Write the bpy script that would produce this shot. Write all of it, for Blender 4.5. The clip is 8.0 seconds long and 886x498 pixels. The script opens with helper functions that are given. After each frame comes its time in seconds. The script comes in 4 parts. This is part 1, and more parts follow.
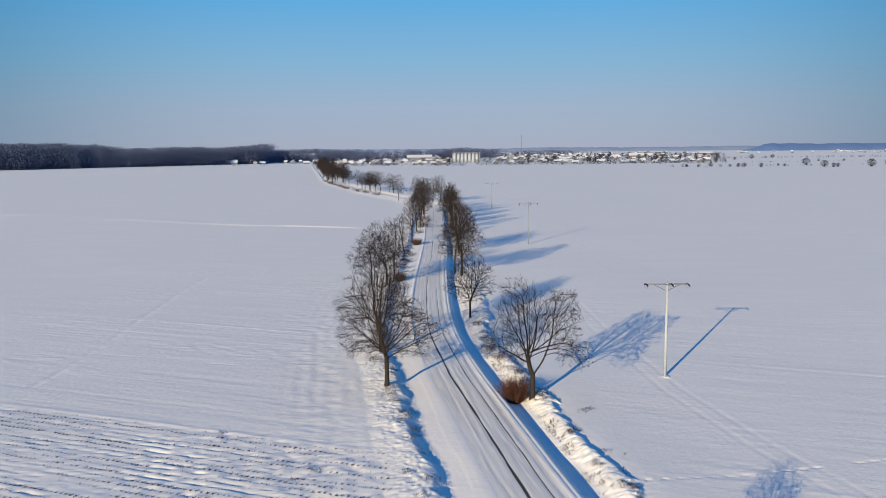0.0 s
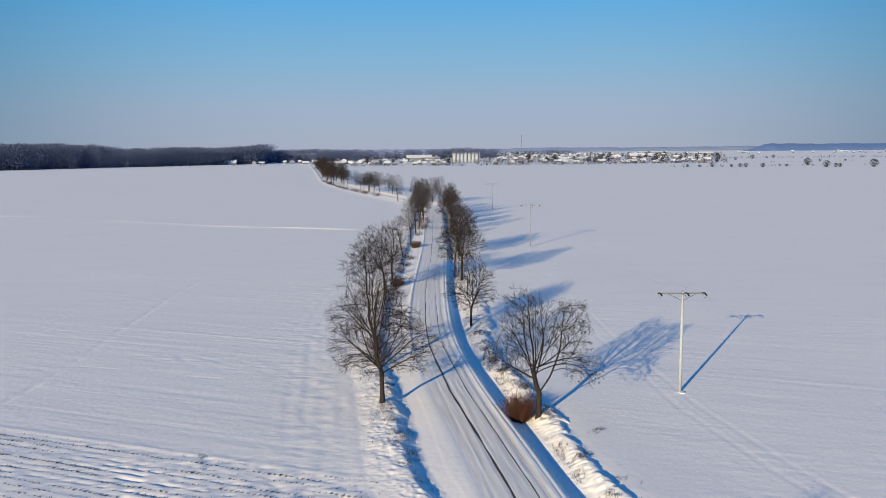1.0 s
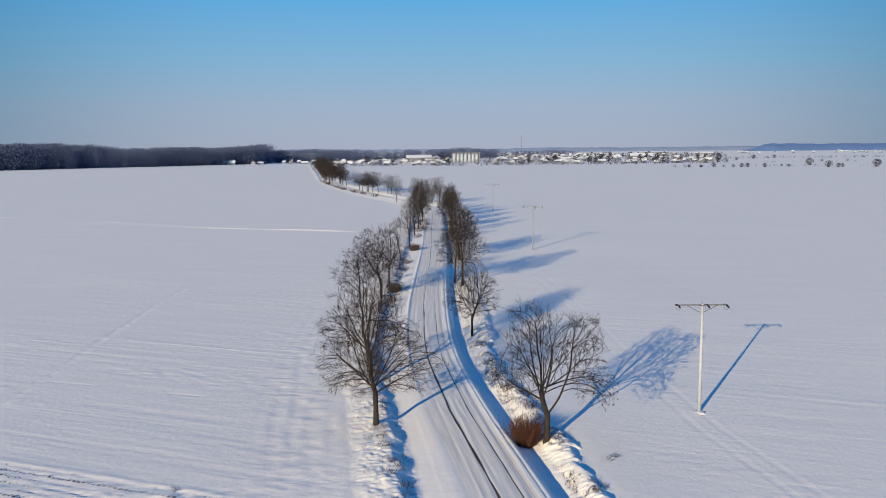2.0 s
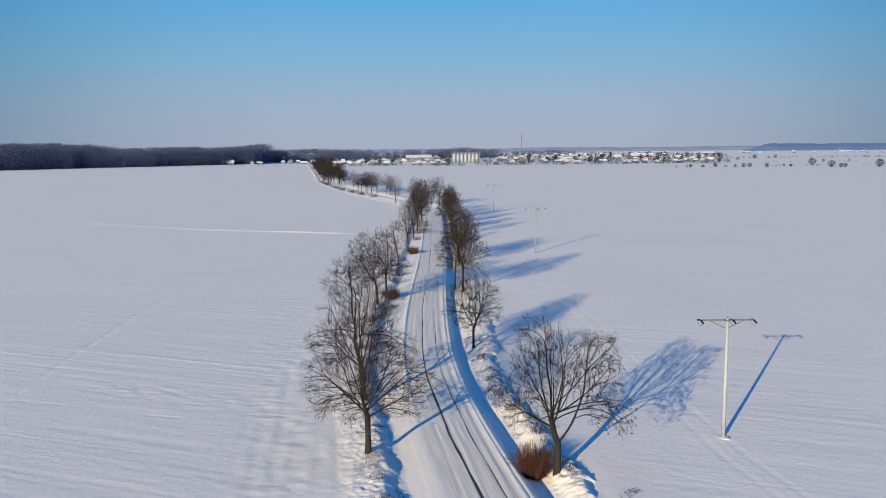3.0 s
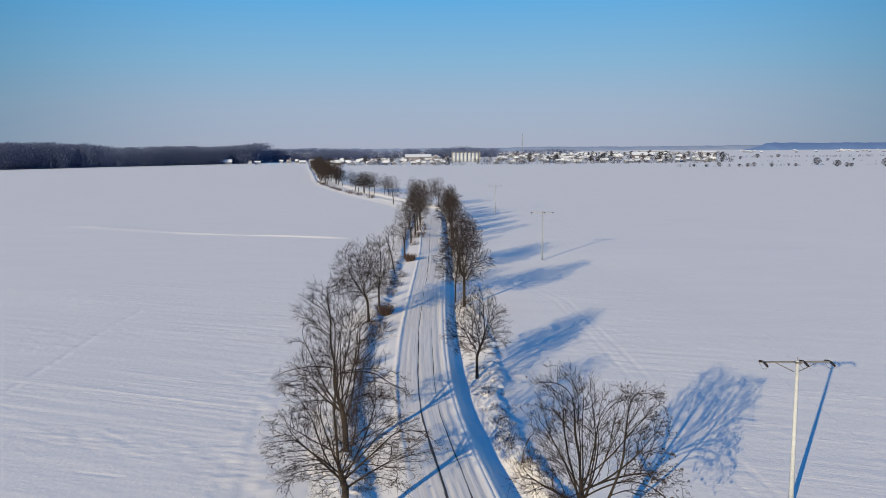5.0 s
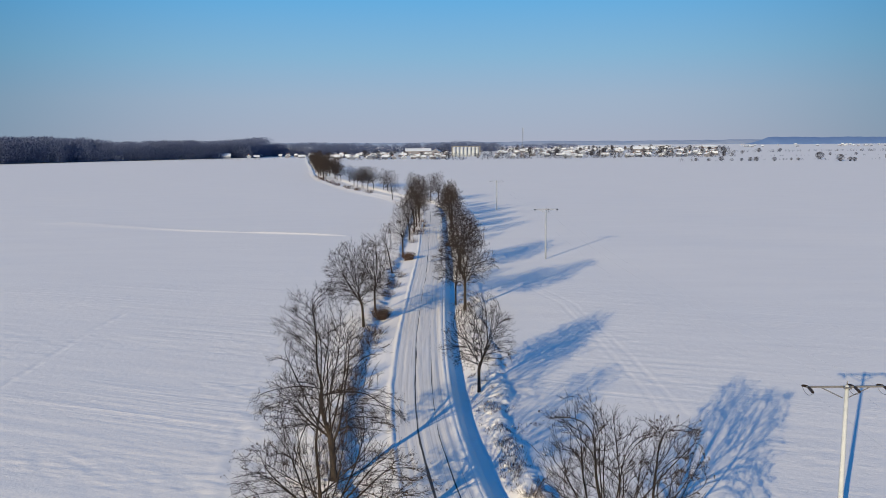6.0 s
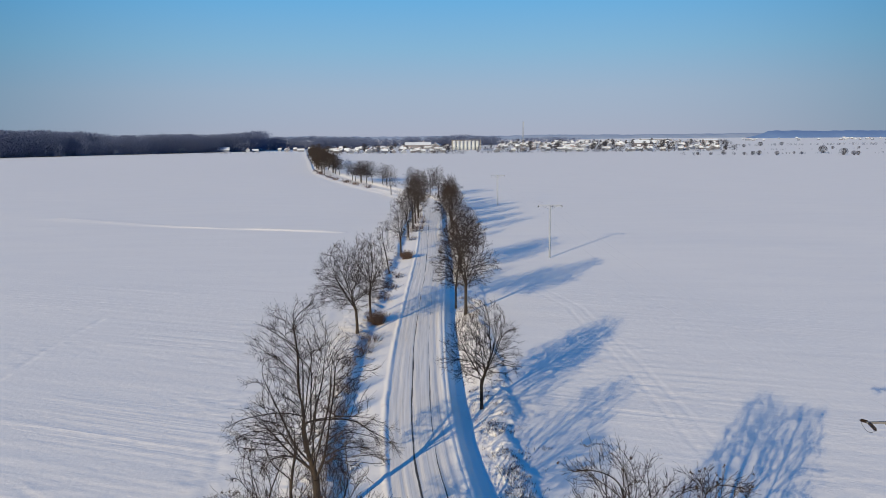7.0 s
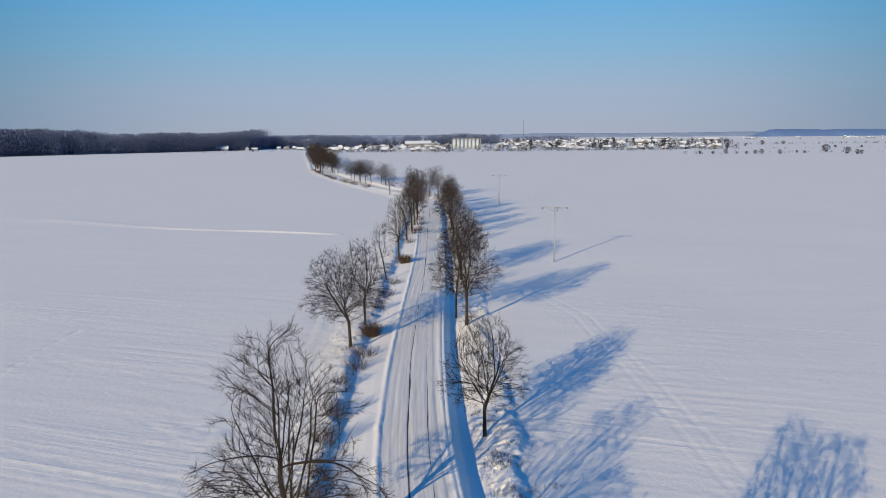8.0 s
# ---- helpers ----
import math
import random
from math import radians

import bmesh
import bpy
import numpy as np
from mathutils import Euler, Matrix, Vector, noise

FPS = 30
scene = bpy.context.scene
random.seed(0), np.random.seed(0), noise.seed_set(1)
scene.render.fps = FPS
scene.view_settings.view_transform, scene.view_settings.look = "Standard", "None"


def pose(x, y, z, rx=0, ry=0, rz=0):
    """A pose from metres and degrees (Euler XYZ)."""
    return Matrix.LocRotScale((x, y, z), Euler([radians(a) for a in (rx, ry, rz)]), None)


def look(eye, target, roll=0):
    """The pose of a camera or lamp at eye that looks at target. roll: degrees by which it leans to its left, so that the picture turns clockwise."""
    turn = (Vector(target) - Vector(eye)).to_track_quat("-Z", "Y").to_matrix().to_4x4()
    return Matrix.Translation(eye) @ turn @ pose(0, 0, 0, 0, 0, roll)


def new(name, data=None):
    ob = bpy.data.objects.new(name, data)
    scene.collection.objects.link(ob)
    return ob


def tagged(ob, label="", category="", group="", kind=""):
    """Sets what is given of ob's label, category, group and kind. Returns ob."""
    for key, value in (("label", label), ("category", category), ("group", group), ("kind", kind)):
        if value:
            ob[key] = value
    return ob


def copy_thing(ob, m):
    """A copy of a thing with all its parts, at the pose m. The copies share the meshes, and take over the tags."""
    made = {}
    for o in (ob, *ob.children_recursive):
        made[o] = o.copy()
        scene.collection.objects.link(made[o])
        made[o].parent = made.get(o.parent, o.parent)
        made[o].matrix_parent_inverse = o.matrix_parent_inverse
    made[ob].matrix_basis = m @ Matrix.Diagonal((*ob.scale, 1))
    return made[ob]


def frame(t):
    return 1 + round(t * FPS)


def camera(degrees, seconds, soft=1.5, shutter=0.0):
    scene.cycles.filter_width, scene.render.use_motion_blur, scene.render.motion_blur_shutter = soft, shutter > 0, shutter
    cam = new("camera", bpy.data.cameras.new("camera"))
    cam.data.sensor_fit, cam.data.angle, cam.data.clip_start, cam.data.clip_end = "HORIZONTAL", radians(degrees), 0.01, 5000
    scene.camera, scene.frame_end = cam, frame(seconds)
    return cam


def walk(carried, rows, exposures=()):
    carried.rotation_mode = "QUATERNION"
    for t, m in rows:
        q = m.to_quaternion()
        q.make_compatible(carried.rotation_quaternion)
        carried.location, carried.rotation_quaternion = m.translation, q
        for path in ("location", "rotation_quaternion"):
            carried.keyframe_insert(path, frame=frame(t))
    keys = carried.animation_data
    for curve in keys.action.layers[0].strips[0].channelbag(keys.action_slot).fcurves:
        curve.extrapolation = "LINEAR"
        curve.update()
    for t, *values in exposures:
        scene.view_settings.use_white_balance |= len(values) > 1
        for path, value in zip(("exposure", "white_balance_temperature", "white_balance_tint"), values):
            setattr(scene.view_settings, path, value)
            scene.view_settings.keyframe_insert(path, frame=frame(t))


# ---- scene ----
# ---------------------------------------------------------------- camera
cam = camera(56.0, 8.0, soft=0.5)
ROLL = -0.52
PATH = [
    (0.0, 0.000, 0.00, 21.60, -6.870, 0.459),
    (0.5, 0.001, 2.53, 21.57, -6.866, 0.451),
    (1.0, 0.002, 5.21, 21.55, -6.860, 0.445),
    (1.5, 0.005, 8.05, 21.52, -6.858, 0.439),
    (3.0, 0.022, 17.13, 21.47, -6.867, 0.428),
    (3.5, 0.029, 20.22, 21.45, -6.868, 0.425),
    (4.0, 0.038, 23.37, 21.44, -6.858, 0.424),
    (4.5, 0.049, 26.48, 21.43, -6.845, 0.424),
    (6.0, 0.087, 35.75, 21.42, -7.304, 0.428),
    (6.5, 0.102, 38.87, 21.42, -7.520, 0.431),
    (7.0, 0.119, 42.07, 21.42, -7.730, 0.435),
    (7.5, 0.137, 45.24, 21.43, -7.817, 0.440),
    (8.0, 0.155, 48.43, 21.43, -7.827, 0.446),
]
walk(cam, [(t, pose(x, y, z, 90 + p, 0, w) @ pose(0, 0, 0, 0, 0, ROLL)) for t, x, y, z, p, w in PATH])

# ---------------------------------------------------------------- sky and sun
SUN_AZ, SUN_EL = 208.1, 13.3          # degrees clockwise from +y; height
world = bpy.data.worlds.new("winter_sky")
scene.world = world
world.use_nodes = True
wn, wl = world.node_tree.nodes, world.node_tree.links
wn.clear()
sky = wn.new("ShaderNodeTexSky")
sky.sky_type, sky.sun_disc = "NISHITA", False
sky.sun_elevation, sky.sun_rotation = radians(SUN_EL), radians(SUN_AZ)
sky.altitude, sky.air_density, sky.dust_density, sky.ozone_density = 200, 1.0, 0.3, 3.0
geo = wn.new("ShaderNodeTexCoord")
sep_w = wn.new("ShaderNodeSeparateXYZ")
wl.new(geo.outputs["Generated"], sep_w.inputs[0])
# cold haze over the plain that thins out towards the zenith
haze = wn.new("ShaderNodeValToRGB")
stops = [(0.0, (0.372, 0.412, 0.530)), (0.05, (0.332, 0.430, 0.568)), (0.10, (0.228, 0.440, 0.638)), (0.17, (0.115, 0.400, 0.720)), (0.32, (0.052, 0.225, 0.560)), (1.0, (0.011, 0.128, 0.395))]
while len(haze.color_ramp.elements) < len(stops):
    haze.color_ramp.elements.new(0.5)
for e_, (p_, c_) in zip(haze.color_ramp.elements, stops):
    e_.position, e_.color = p_, (*c_, 1)
wl.new(sep_w.outputs[2], haze.inputs[0])
dim = wn.new("ShaderNodeMix")
dim.data_type, dim.blend_type = "RGBA", "MULTIPLY"
dim.inputs[0].default_value = 1.0
dim.inputs[7].default_value = (0.08, 0.10, 0.13, 1)
wl.new(sky.outputs[0], dim.inputs[6])
tint = wn.new("ShaderNodeMix")
tint.data_type = "RGBA"
tint.inputs[0].default_value = 0.96
wl.new(dim.outputs[2], tint.inputs[6])
wl.new(haze.outputs[0], tint.inputs[7])
# sky colour darkened to both sides, standing in for lens vignetting
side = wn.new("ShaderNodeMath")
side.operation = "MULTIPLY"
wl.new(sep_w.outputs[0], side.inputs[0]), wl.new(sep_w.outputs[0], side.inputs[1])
vignette = wn.new("ShaderNodeValToRGB")
vignette.color_ramp.interpolation = "EASE"
for e_, p_, c_ in zip(vignette.color_ramp.elements, (0.0, 0.36), ((1.0, 0.99, 0.99), (0.42, 0.60, 0.66))):
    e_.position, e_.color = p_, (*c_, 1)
wl.new(side.outputs[0], vignette.inputs[0])
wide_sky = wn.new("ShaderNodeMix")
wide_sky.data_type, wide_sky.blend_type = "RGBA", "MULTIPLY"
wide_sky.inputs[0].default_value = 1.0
wl.new(tint.outputs[2], wide_sky.inputs[6]), wl.new(vignette.outputs[0], wide_sky.inputs[7])
bg = wn.new("ShaderNodeBackground")
bg.inputs["Strength"].default_value = 1.03
wo = wn.new("ShaderNodeOutputWorld")
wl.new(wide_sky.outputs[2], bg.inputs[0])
wl.new(bg.outputs[0], wo.inputs[0])

az, el = radians(SUN_AZ), radians(SUN_EL)
SUN_DIR = Vector((math.sin(az) * math.cos(el), math.cos(az) * math.cos(el), math.sin(el)))
sun_data = bpy.data.lights.new("sun", "SUN")
sun_data.energy, sun_data.angle, sun_data.color = 6.15, radians(0.42), (1.0, 0.800, 0.475)
sun = new("sun", sun_data)
sun.matrix_world = look(SUN_DIR * 200, (0, 0, 0))


# ---------------------------------------------------------------- materials
def mat(name):
    m = bpy.data.materials.new(name)
    m.use_nodes = True
    nt = m.node_tree
    return m, nt.nodes, nt.links, nt.nodes["Principled BSDF"]


def noise_tex(n, l, vec, scale, detail=4.0, rough=0.55):
    t = n.new("ShaderNodeTexNoise")
    t.inputs["Scale"].default_value, t.inputs["Detail"].default_value, t.inputs["Roughness"].default_value = scale, detail, rough
    if vec is not None:
        l.new(vec, t.inputs["Vector"])
    return t.outputs["Fac"]


def ramp(n, l, fac, stops):
    r = n.new("ShaderNodeValToRGB")
    els = r.color_ramp.elements
    while len(els) < len(stops):
        els.new(0.5)
    for e, (p, c) in zip(els, stops):
        e.position = p
        e.color = (*c, 1) if len(c) == 3 else c
    l.new(fac, r.inputs[0])
    return r.outputs[0]


def mix(n, l, fac, a, b, mode="MIX"):
    m = n.new("ShaderNodeMix")
    m.data_type, m.blend_type = "RGBA", mode
    for sock, v in ((m.inputs[0], fac), (m.inputs[6], a), (m.inputs[7], b)):
        if isinstance(v, (int, float)):
            sock.default_value = v
        elif isinstance(v, tuple):
            sock.default_value = (*v, 1)
        else:
            l.new(v, sock)
    return m.outputs[2]


def bump(n, l, height, strength, dist, normal=None):
    b = n.new("ShaderNodeBump")
    b.inputs["Strength"].default_value, b.inputs["Distance"].default_value = strength, dist
    l.new(height, b.inputs["Height"])
    if normal is not None:
        l.new(normal, b.inputs["Normal"])
    return b.outputs[0]


def mapped(n, l, src, scale=(1, 1, 1), rot=0.0):
    m = n.new("ShaderNodeMapping")
    m.inputs["Scale"].default_value = scale
    m.inputs["Rotation"].default_value = (0, 0, rot)
    l.new(src, m.inputs["Vector"])
    return m.outputs[0]


def math_node(n, l, op, a, b=0.5, clamp=False):
    m = n.new("ShaderNodeMath")
    m.operation, m.use_clamp = op, clamp
    for sock, v in ((m.inputs[0], a), (m.inputs[1], b)):
        if isinstance(v, (int, float)):
            sock.default_value = v
        else:
            l.new(v, sock)
    return m.outputs[0]


def snow_material():
    m, n, l, b = mat("field_snow")
    co = n.new("ShaderNodeTexCoord").outputs["Object"]
    drift = noise_tex(n, l, mapped(n, l, co, (0.05, 0.22, 0.2), radians(-18)), 1.0, 5)
    fine = noise_tex(n, l, co, 1.6, 6, 0.6)
    grain = noise_tex(n, l, co, 9.0, 4, 0.6)
    col = ramp(n, l, drift, [(0.3, (0.885, 0.865, 0.845)), (0.7, (0.915, 0.895, 0.87))])
    dust = ramp(n, l, noise_tex(n, l, mapped(n, l, co, (0.5, 1.0, 1), radians(-18)), 0.9, 6, 0.65), [(0.62, (1, 1, 1)), (0.8, (0.86, 0.85, 0.85))])
    l.new(mix(n, l, 1.0, col, dust, "MULTIPLY"), b.inputs["Base Color"])
    b.inputs["Roughness"].default_value = 0.85
    b.inputs["Specular IOR Level"].default_value = 0.15
    way = mapped(n, l, co, (1, 1, 1), radians(19.9))
    streak = noise_tex(n, l, mapped(n, l, way, (0.10, 0.9, 0.5)), 1.0, 5, 0.6)
    gust = noise_tex(n, l, mapped(n, l, way, (0.022, 0.05, 0.05)), 1.0, 3)
    gust = math_node(n, l, "MULTIPLY", math_node(n, l, "SUBTRACT", gust, 0.42, True), 4.0, True)
    scour = noise_tex(n, l, mapped(n, l, way, (0.45, 2.2, 1.0)), 1.0, 5, 0.65)
    n0 = bump(n, l, math_node(n, l, "MULTIPLY", scour, gust), 0.5, 0.055)
    rake = noise_tex(n, l, mapped(n, l, way, (0.018, 1.15, 0.5)), 1.0, 4, 0.6)
    where = noise_tex(n, l, mapped(n, l, way, (0.012, 0.045, 0.05)), 1.0, 2)
    where = math_node(n, l, "MULTIPLY", math_node(n, l, "SUBTRACT", where, 0.46, True), 6.0, True)
    n0 = bump(n, l, math_node(n, l, "MULTIPLY", rake, where), 0.5, 0.11, n0)
    n1 = bump(n, l, streak, 0.17, 0.08, n0)
    n2 = bump(n, l, fine, 0.45, 0.06, n1)
    l.new(bump(n, l, grain, 0.25, 0.012, n2), b.inputs["Normal"])
    return m


def road_material():
    m, n, l, b = mat("packed_snow_road")
    uv = n.new("ShaderNodeUVMap").outputs[0]
    sep = n.new("ShaderNodeSeparateXYZ")
    l.new(uv, sep.inputs[0])
    u = sep.outputs[0]                     # metres across
    wav = noise_tex(n, l, mapped(n, l, uv, (0.0, 0.05, 0)), 1.0, 2)
    uw = math_node(n, l, "ADD", u, math_node(n, l, "MULTIPLY", math_node(n, l, "SUBTRACT", wav, 0.5), 0.5))
    lines = noise_tex(n, l, mapped(n, l, uv, (7.0, 0.04, 1)), 1.0, 6, 0.7)
    lines = math_node(n, l, "ADD", math_node(n, l, "MULTIPLY", lines, 0.6), math_node(n, l, "MULTIPLY", noise_tex(n, l, mapped(n, l, uv, (20.0, 0.08, 1)), 1.0, 4, 0.6), 0.4))
    blot = noise_tex(n, l, mapped(n, l, uv, (1.2, 0.16, 1)), 1.0, 5, 0.6)
    snow = ramp(n, l, lines, [(0.33, (0.60, 0.56, 0.52)), (0.46, (0.80, 0.765, 0.725)), (0.60, (0.91, 0.88, 0.845))])

    fade = math_node(n, l, "MULTIPLY", math_node(n, l, "DIVIDE", math_node(n, l, "SUBTRACT", sep.outputs[1], 82.0), 55.0, True), 0.22)

    def track(centre, half, thresh, sx, sy):
        thresh = math_node(n, l, "ADD", fade, thresh)
        d = math_node(n, l, "ABSOLUTE", math_node(n, l, "SUBTRACT", uw, centre))
        edge = math_node(n, l, "SUBTRACT", 1.0, math_node(n, l, "DIVIDE", d, half), True)
        worn = noise_tex(n, l, mapped(n, l, uv, (sx, sy, 1)), 1.0, 5, 0.65)
        return math_node(n, l, "MULTIPLY", math_node(n, l, "MULTIPLY", math_node(n, l, "SUBTRACT", math_node(n, l, "ADD", worn, edge), thresh), 6.0, True), math_node(n, l, "GREATER_THAN", edge, 0.0))
    dark = math_node(n, l, "MAXIMUM", track(-0.75, 0.32, 1.12, 3.0, 0.13), track(0.75, 0.26, 1.26, 3.0, 0.13))
    dark = math_node(n, l, "MAXIMUM", dark, track(1.45, 0.16, 1.42, 4.0, 0.11))
    dark = math_node(n, l, "MAXIMUM", dark, track(-1.9, 0.2, 1.52, 4.0, 0.05))
    grey = math_node(n, l, "MULTIPLY", math_node(n, l, "SUBTRACT", blot, 0.57, True), 1.2)
    col = mix(n, l, grey, snow, (0.40, 0.38, 0.37))
    rim = math_node(n, l, "MULTIPLY", math_node(n, l, "SUBTRACT", math_node(n, l, "ADD", uw, math_node(n, l, "MULTIPLY", math_node(n, l, "SUBTRACT", blot, 0.5), 0.5)), 1.62), 5.0, True)
    packed = mix(n, l, dark, col, (0.075, 0.07, 0.068))
    l.new(mix(n, l, rim, packed, (0.905, 0.885, 0.86)), b.inputs["Base Color"])
    b.inputs["Roughness"].default_value = 0.7
    b.inputs["Specular IOR Level"].default_value = 0.2
    nn = bump(n, l, lines, 0.5, 0.03)
    l.new(bump(n, l, noise_tex(n, l, uv, 7.0, 4), 0.3, 0.012, nn), b.inputs["Normal"])
    return m


def bark_material(name, dark, light, scale=6.0):
    m, n, l, b = mat(name)
    co = n.new("ShaderNodeTexCoord").outputs["Object"]
    g = noise_tex(n, l, mapped(n, l, co, (1, 1, 0.25)), scale, 6, 0.65)
    col = ramp(n, l, g, [(0.3, dark), (0.7, light)])
    rnd = n.new("ShaderNodeObjectInfo").outputs["Random"]
    col = mix(n, l, 1.0, col, ramp(n, l, rnd, [(0.0, (0.82, 0.82, 0.84)), (1.0, (1.15, 1.1, 1.05))]), "MULTIPLY")
    l.new(col, b.inputs["Base Color"])
    b.inputs["Roughness"].default_value = 0.9
    l.new(bump(n, l, g, 0.7, 0.03), b.inputs["Normal"])
    return m


def plain_material(name, a, c, scale=3.0, rough=0.8, metal=0.0, bmp=0.2, dist=0.01):
    m, n, l, b = mat(name)
    co = n.new("ShaderNodeTexCoord").outputs["Object"]
    g = noise_tex(n, l, co, scale, 5, 0.6)
    l.new(ramp(n, l, g, [(0.3, a), (0.7, c)]), b.inputs["Base Color"])
    b.inputs["Roughness"].default_value, b.inputs["Metallic"].default_value = rough, metal
    l.new(bump(n, l, g, bmp, dist), b.inputs["Normal"])
    return m


def wall_material():
    m, n, l, b = mat("hazed_plaster_wall")
    rnd = n.new("ShaderNodeObjectInfo").outputs["Random"]
    co = n.new("ShaderNodeTexCoord").outputs["Object"]
    # varied plaster tones, darkened and blued to include distance haze
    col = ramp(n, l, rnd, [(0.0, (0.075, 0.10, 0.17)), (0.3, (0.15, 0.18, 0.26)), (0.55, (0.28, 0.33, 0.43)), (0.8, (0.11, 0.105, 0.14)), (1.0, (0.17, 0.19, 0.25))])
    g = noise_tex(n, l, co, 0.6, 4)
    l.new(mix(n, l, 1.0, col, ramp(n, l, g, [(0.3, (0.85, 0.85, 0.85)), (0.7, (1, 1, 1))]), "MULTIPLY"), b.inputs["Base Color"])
    b.inputs["Roughness"].default_value = 0.9
    return m


SNOW = snow_material()
ROAD = road_material()
BARK = bark_material("ash_bark", (0.010, 0.0078, 0.0078), (0.033, 0.025, 0.022))
TWIG = bark_material("twig_bark", (0.015, 0.0102, 0.0098), (0.034, 0.0230, 0.0208), 3.0)
SEED = plain_material("dry_seed_keys", (0.035, 0.024, 0.016), (0.08, 0.05, 0.03), 20)
RUST = bark_material("russet_stems", (0.062, 0.024, 0.015), (0.15, 0.058, 0.034), 5.0)
BROWN = bark_material("brown_stems", (0.036, 0.024, 0.022), (0.095, 0.062, 0.052), 5.0)
GRASS = plain_material("dry_grass", (0.040, 0.028, 0.024), (0.11, 0.078, 0.060), 8)
CONCRETE = plain_material("pale_concrete", (0.33, 0.37, 0.43), (0.42, 0.46, 0.52), 4, 0.85, 0, 0.3, 0.01)
# concrete of the far poles, greyed and blued to imitate haze
CONCRETE_HAZED = plain_material("hazed_concrete", (0.19, 0.23, 0.29), (0.26, 0.30, 0.36), 4, 0.85, 0, 0.3, 0.01)
STEEL = plain_material("galvanised_steel", (0.13, 0.13, 0.14), (0.22, 0.22, 0.23), 12, 0.6, 0.5)
# crossarm steel of the far poles, paled to imitate haze
STEEL_HAZED = plain_material("hazed_steel", (0.22, 0.24, 0.28), (0.32, 0.34, 0.38), 12, 0.6, 0.3)
INSULATOR = plain_material("dark_glazed_porcelain", (0.012, 0.010, 0.010), (0.03, 0.022, 0.02), 10, 0.25)
WIRE = plain_material("weathered_wire", (0.10, 0.10, 0.10), (0.18, 0.18, 0.18), 10, 0.55, 0.6)
WALL = wall_material()
# roof snow with haze put into its dimmed, bluish colour
ROOF_SNOW_HAZED = plain_material("hazed_snowy_roof", (0.48, 0.55, 0.68), (0.60, 0.67, 0.79), 0.5, 0.85)
GLASS = plain_material("dark_window", (0.03, 0.035, 0.045), (0.06, 0.065, 0.08), 2, 0.15)
BRICK = plain_material("chimney_brick", (0.28, 0.10, 0.06), (0.40, 0.17, 0.11), 4)
# pale sheet metal, shifted to blue in place of haze
SILO = plain_material("hazed_sheet_metal", (0.29, 0.34, 0.43), (0.39, 0.44, 0.53), 1.5, 0.55, 0.1)
# woodland bark colour includes the blue of distance haze
WOOD_HAZED = bark_material("woodland", (0.054, 0.082, 0.175), (0.084, 0.116, 0.235), 0.3)
# bare scrub, its bark tone blued for haze, less than the woods
SCRUB = bark_material("hazed_bare_scrub", (0.018, 0.021, 0.036), (0.036, 0.040, 0.062), 0.5)
# both hill colours are blued and paled as if seen through haze
HILL_HAZED = bark_material("hazed_wooded_hill", (0.115, 0.225, 0.46), (0.15, 0.265, 0.51), 0.01)
HILL_HAZED_PALE = bark_material("hazed_snowy_hill", (0.23, 0.32, 0.48), (0.34, 0.42, 0.56), 0.012)
MAST = plain_material("mast_steel", (0.10, 0.12, 0.15), (0.16, 0.18, 0.21), 3)


# ---------------------------------------------------------------- helpers
def mesh_np(name, verts, faces, material, smooth=False, corners=None):
    """A mesh from numpy arrays; faces: (n, 3) or (n, 4), or a list of such."""
    me = bpy.data.meshes.new(name)
    verts = np.asarray(verts, dtype=np.float32)
    sets = faces if isinstance(faces, list) else [faces]
    sets = [np.asarray(f, dtype=np.int32) for f in sets if len(f)]
    loops = np.concatenate([f.ravel() for f in sets])
    sizes = np.concatenate([np.full(len(f), f.shape[1], dtype=np.int32) for f in sets])
    starts = np.concatenate([[0], np.cumsum(sizes)[:-1]]).astype(np.int32)
    me.vertices.add(len(verts))
    me.vertices.foreach_set("co", verts.ravel())
    me.loops.add(len(loops))
    me.loops.foreach_set("vertex_index", loops)
    me.polygons.add(len(sizes))
    me.polygons.foreach_set("loop_start", starts)
    me.polygons.foreach_set("loop_total", sizes)
    if smooth:
        me.polygons.foreach_set("use_smooth", np.ones(len(sizes), dtype=bool))
    if corners is not None:
        lay = me.uv_layers.new(name="UVMap")
        lay.data.foreach_set("uv", np.asarray(corners, dtype=np.float32)[loops].ravel())
    me.update(calc_edges=True)
    me.materials.append(material)
    return me


def part_np(name, verts, faces, material, parent=None, label="", smooth=False):
    ob = new(name, mesh_np(name, verts, faces, material, smooth))
    if parent is not None:
        ob.parent = parent
    if label:
        ob["label"] = label
    return ob


def part(name, bm, material, parent=None, label="", smooth=False):
    me = bpy.data.meshes.new(name)
    if smooth:
        for f in bm.faces:
            f.smooth = True
    bm.to_mesh(me)
    bm.free()
    me.materials.append(material)
    ob = new(name, me)
    if parent is not None:
        ob.parent = parent
    if label:
        ob["label"] = label
    return ob


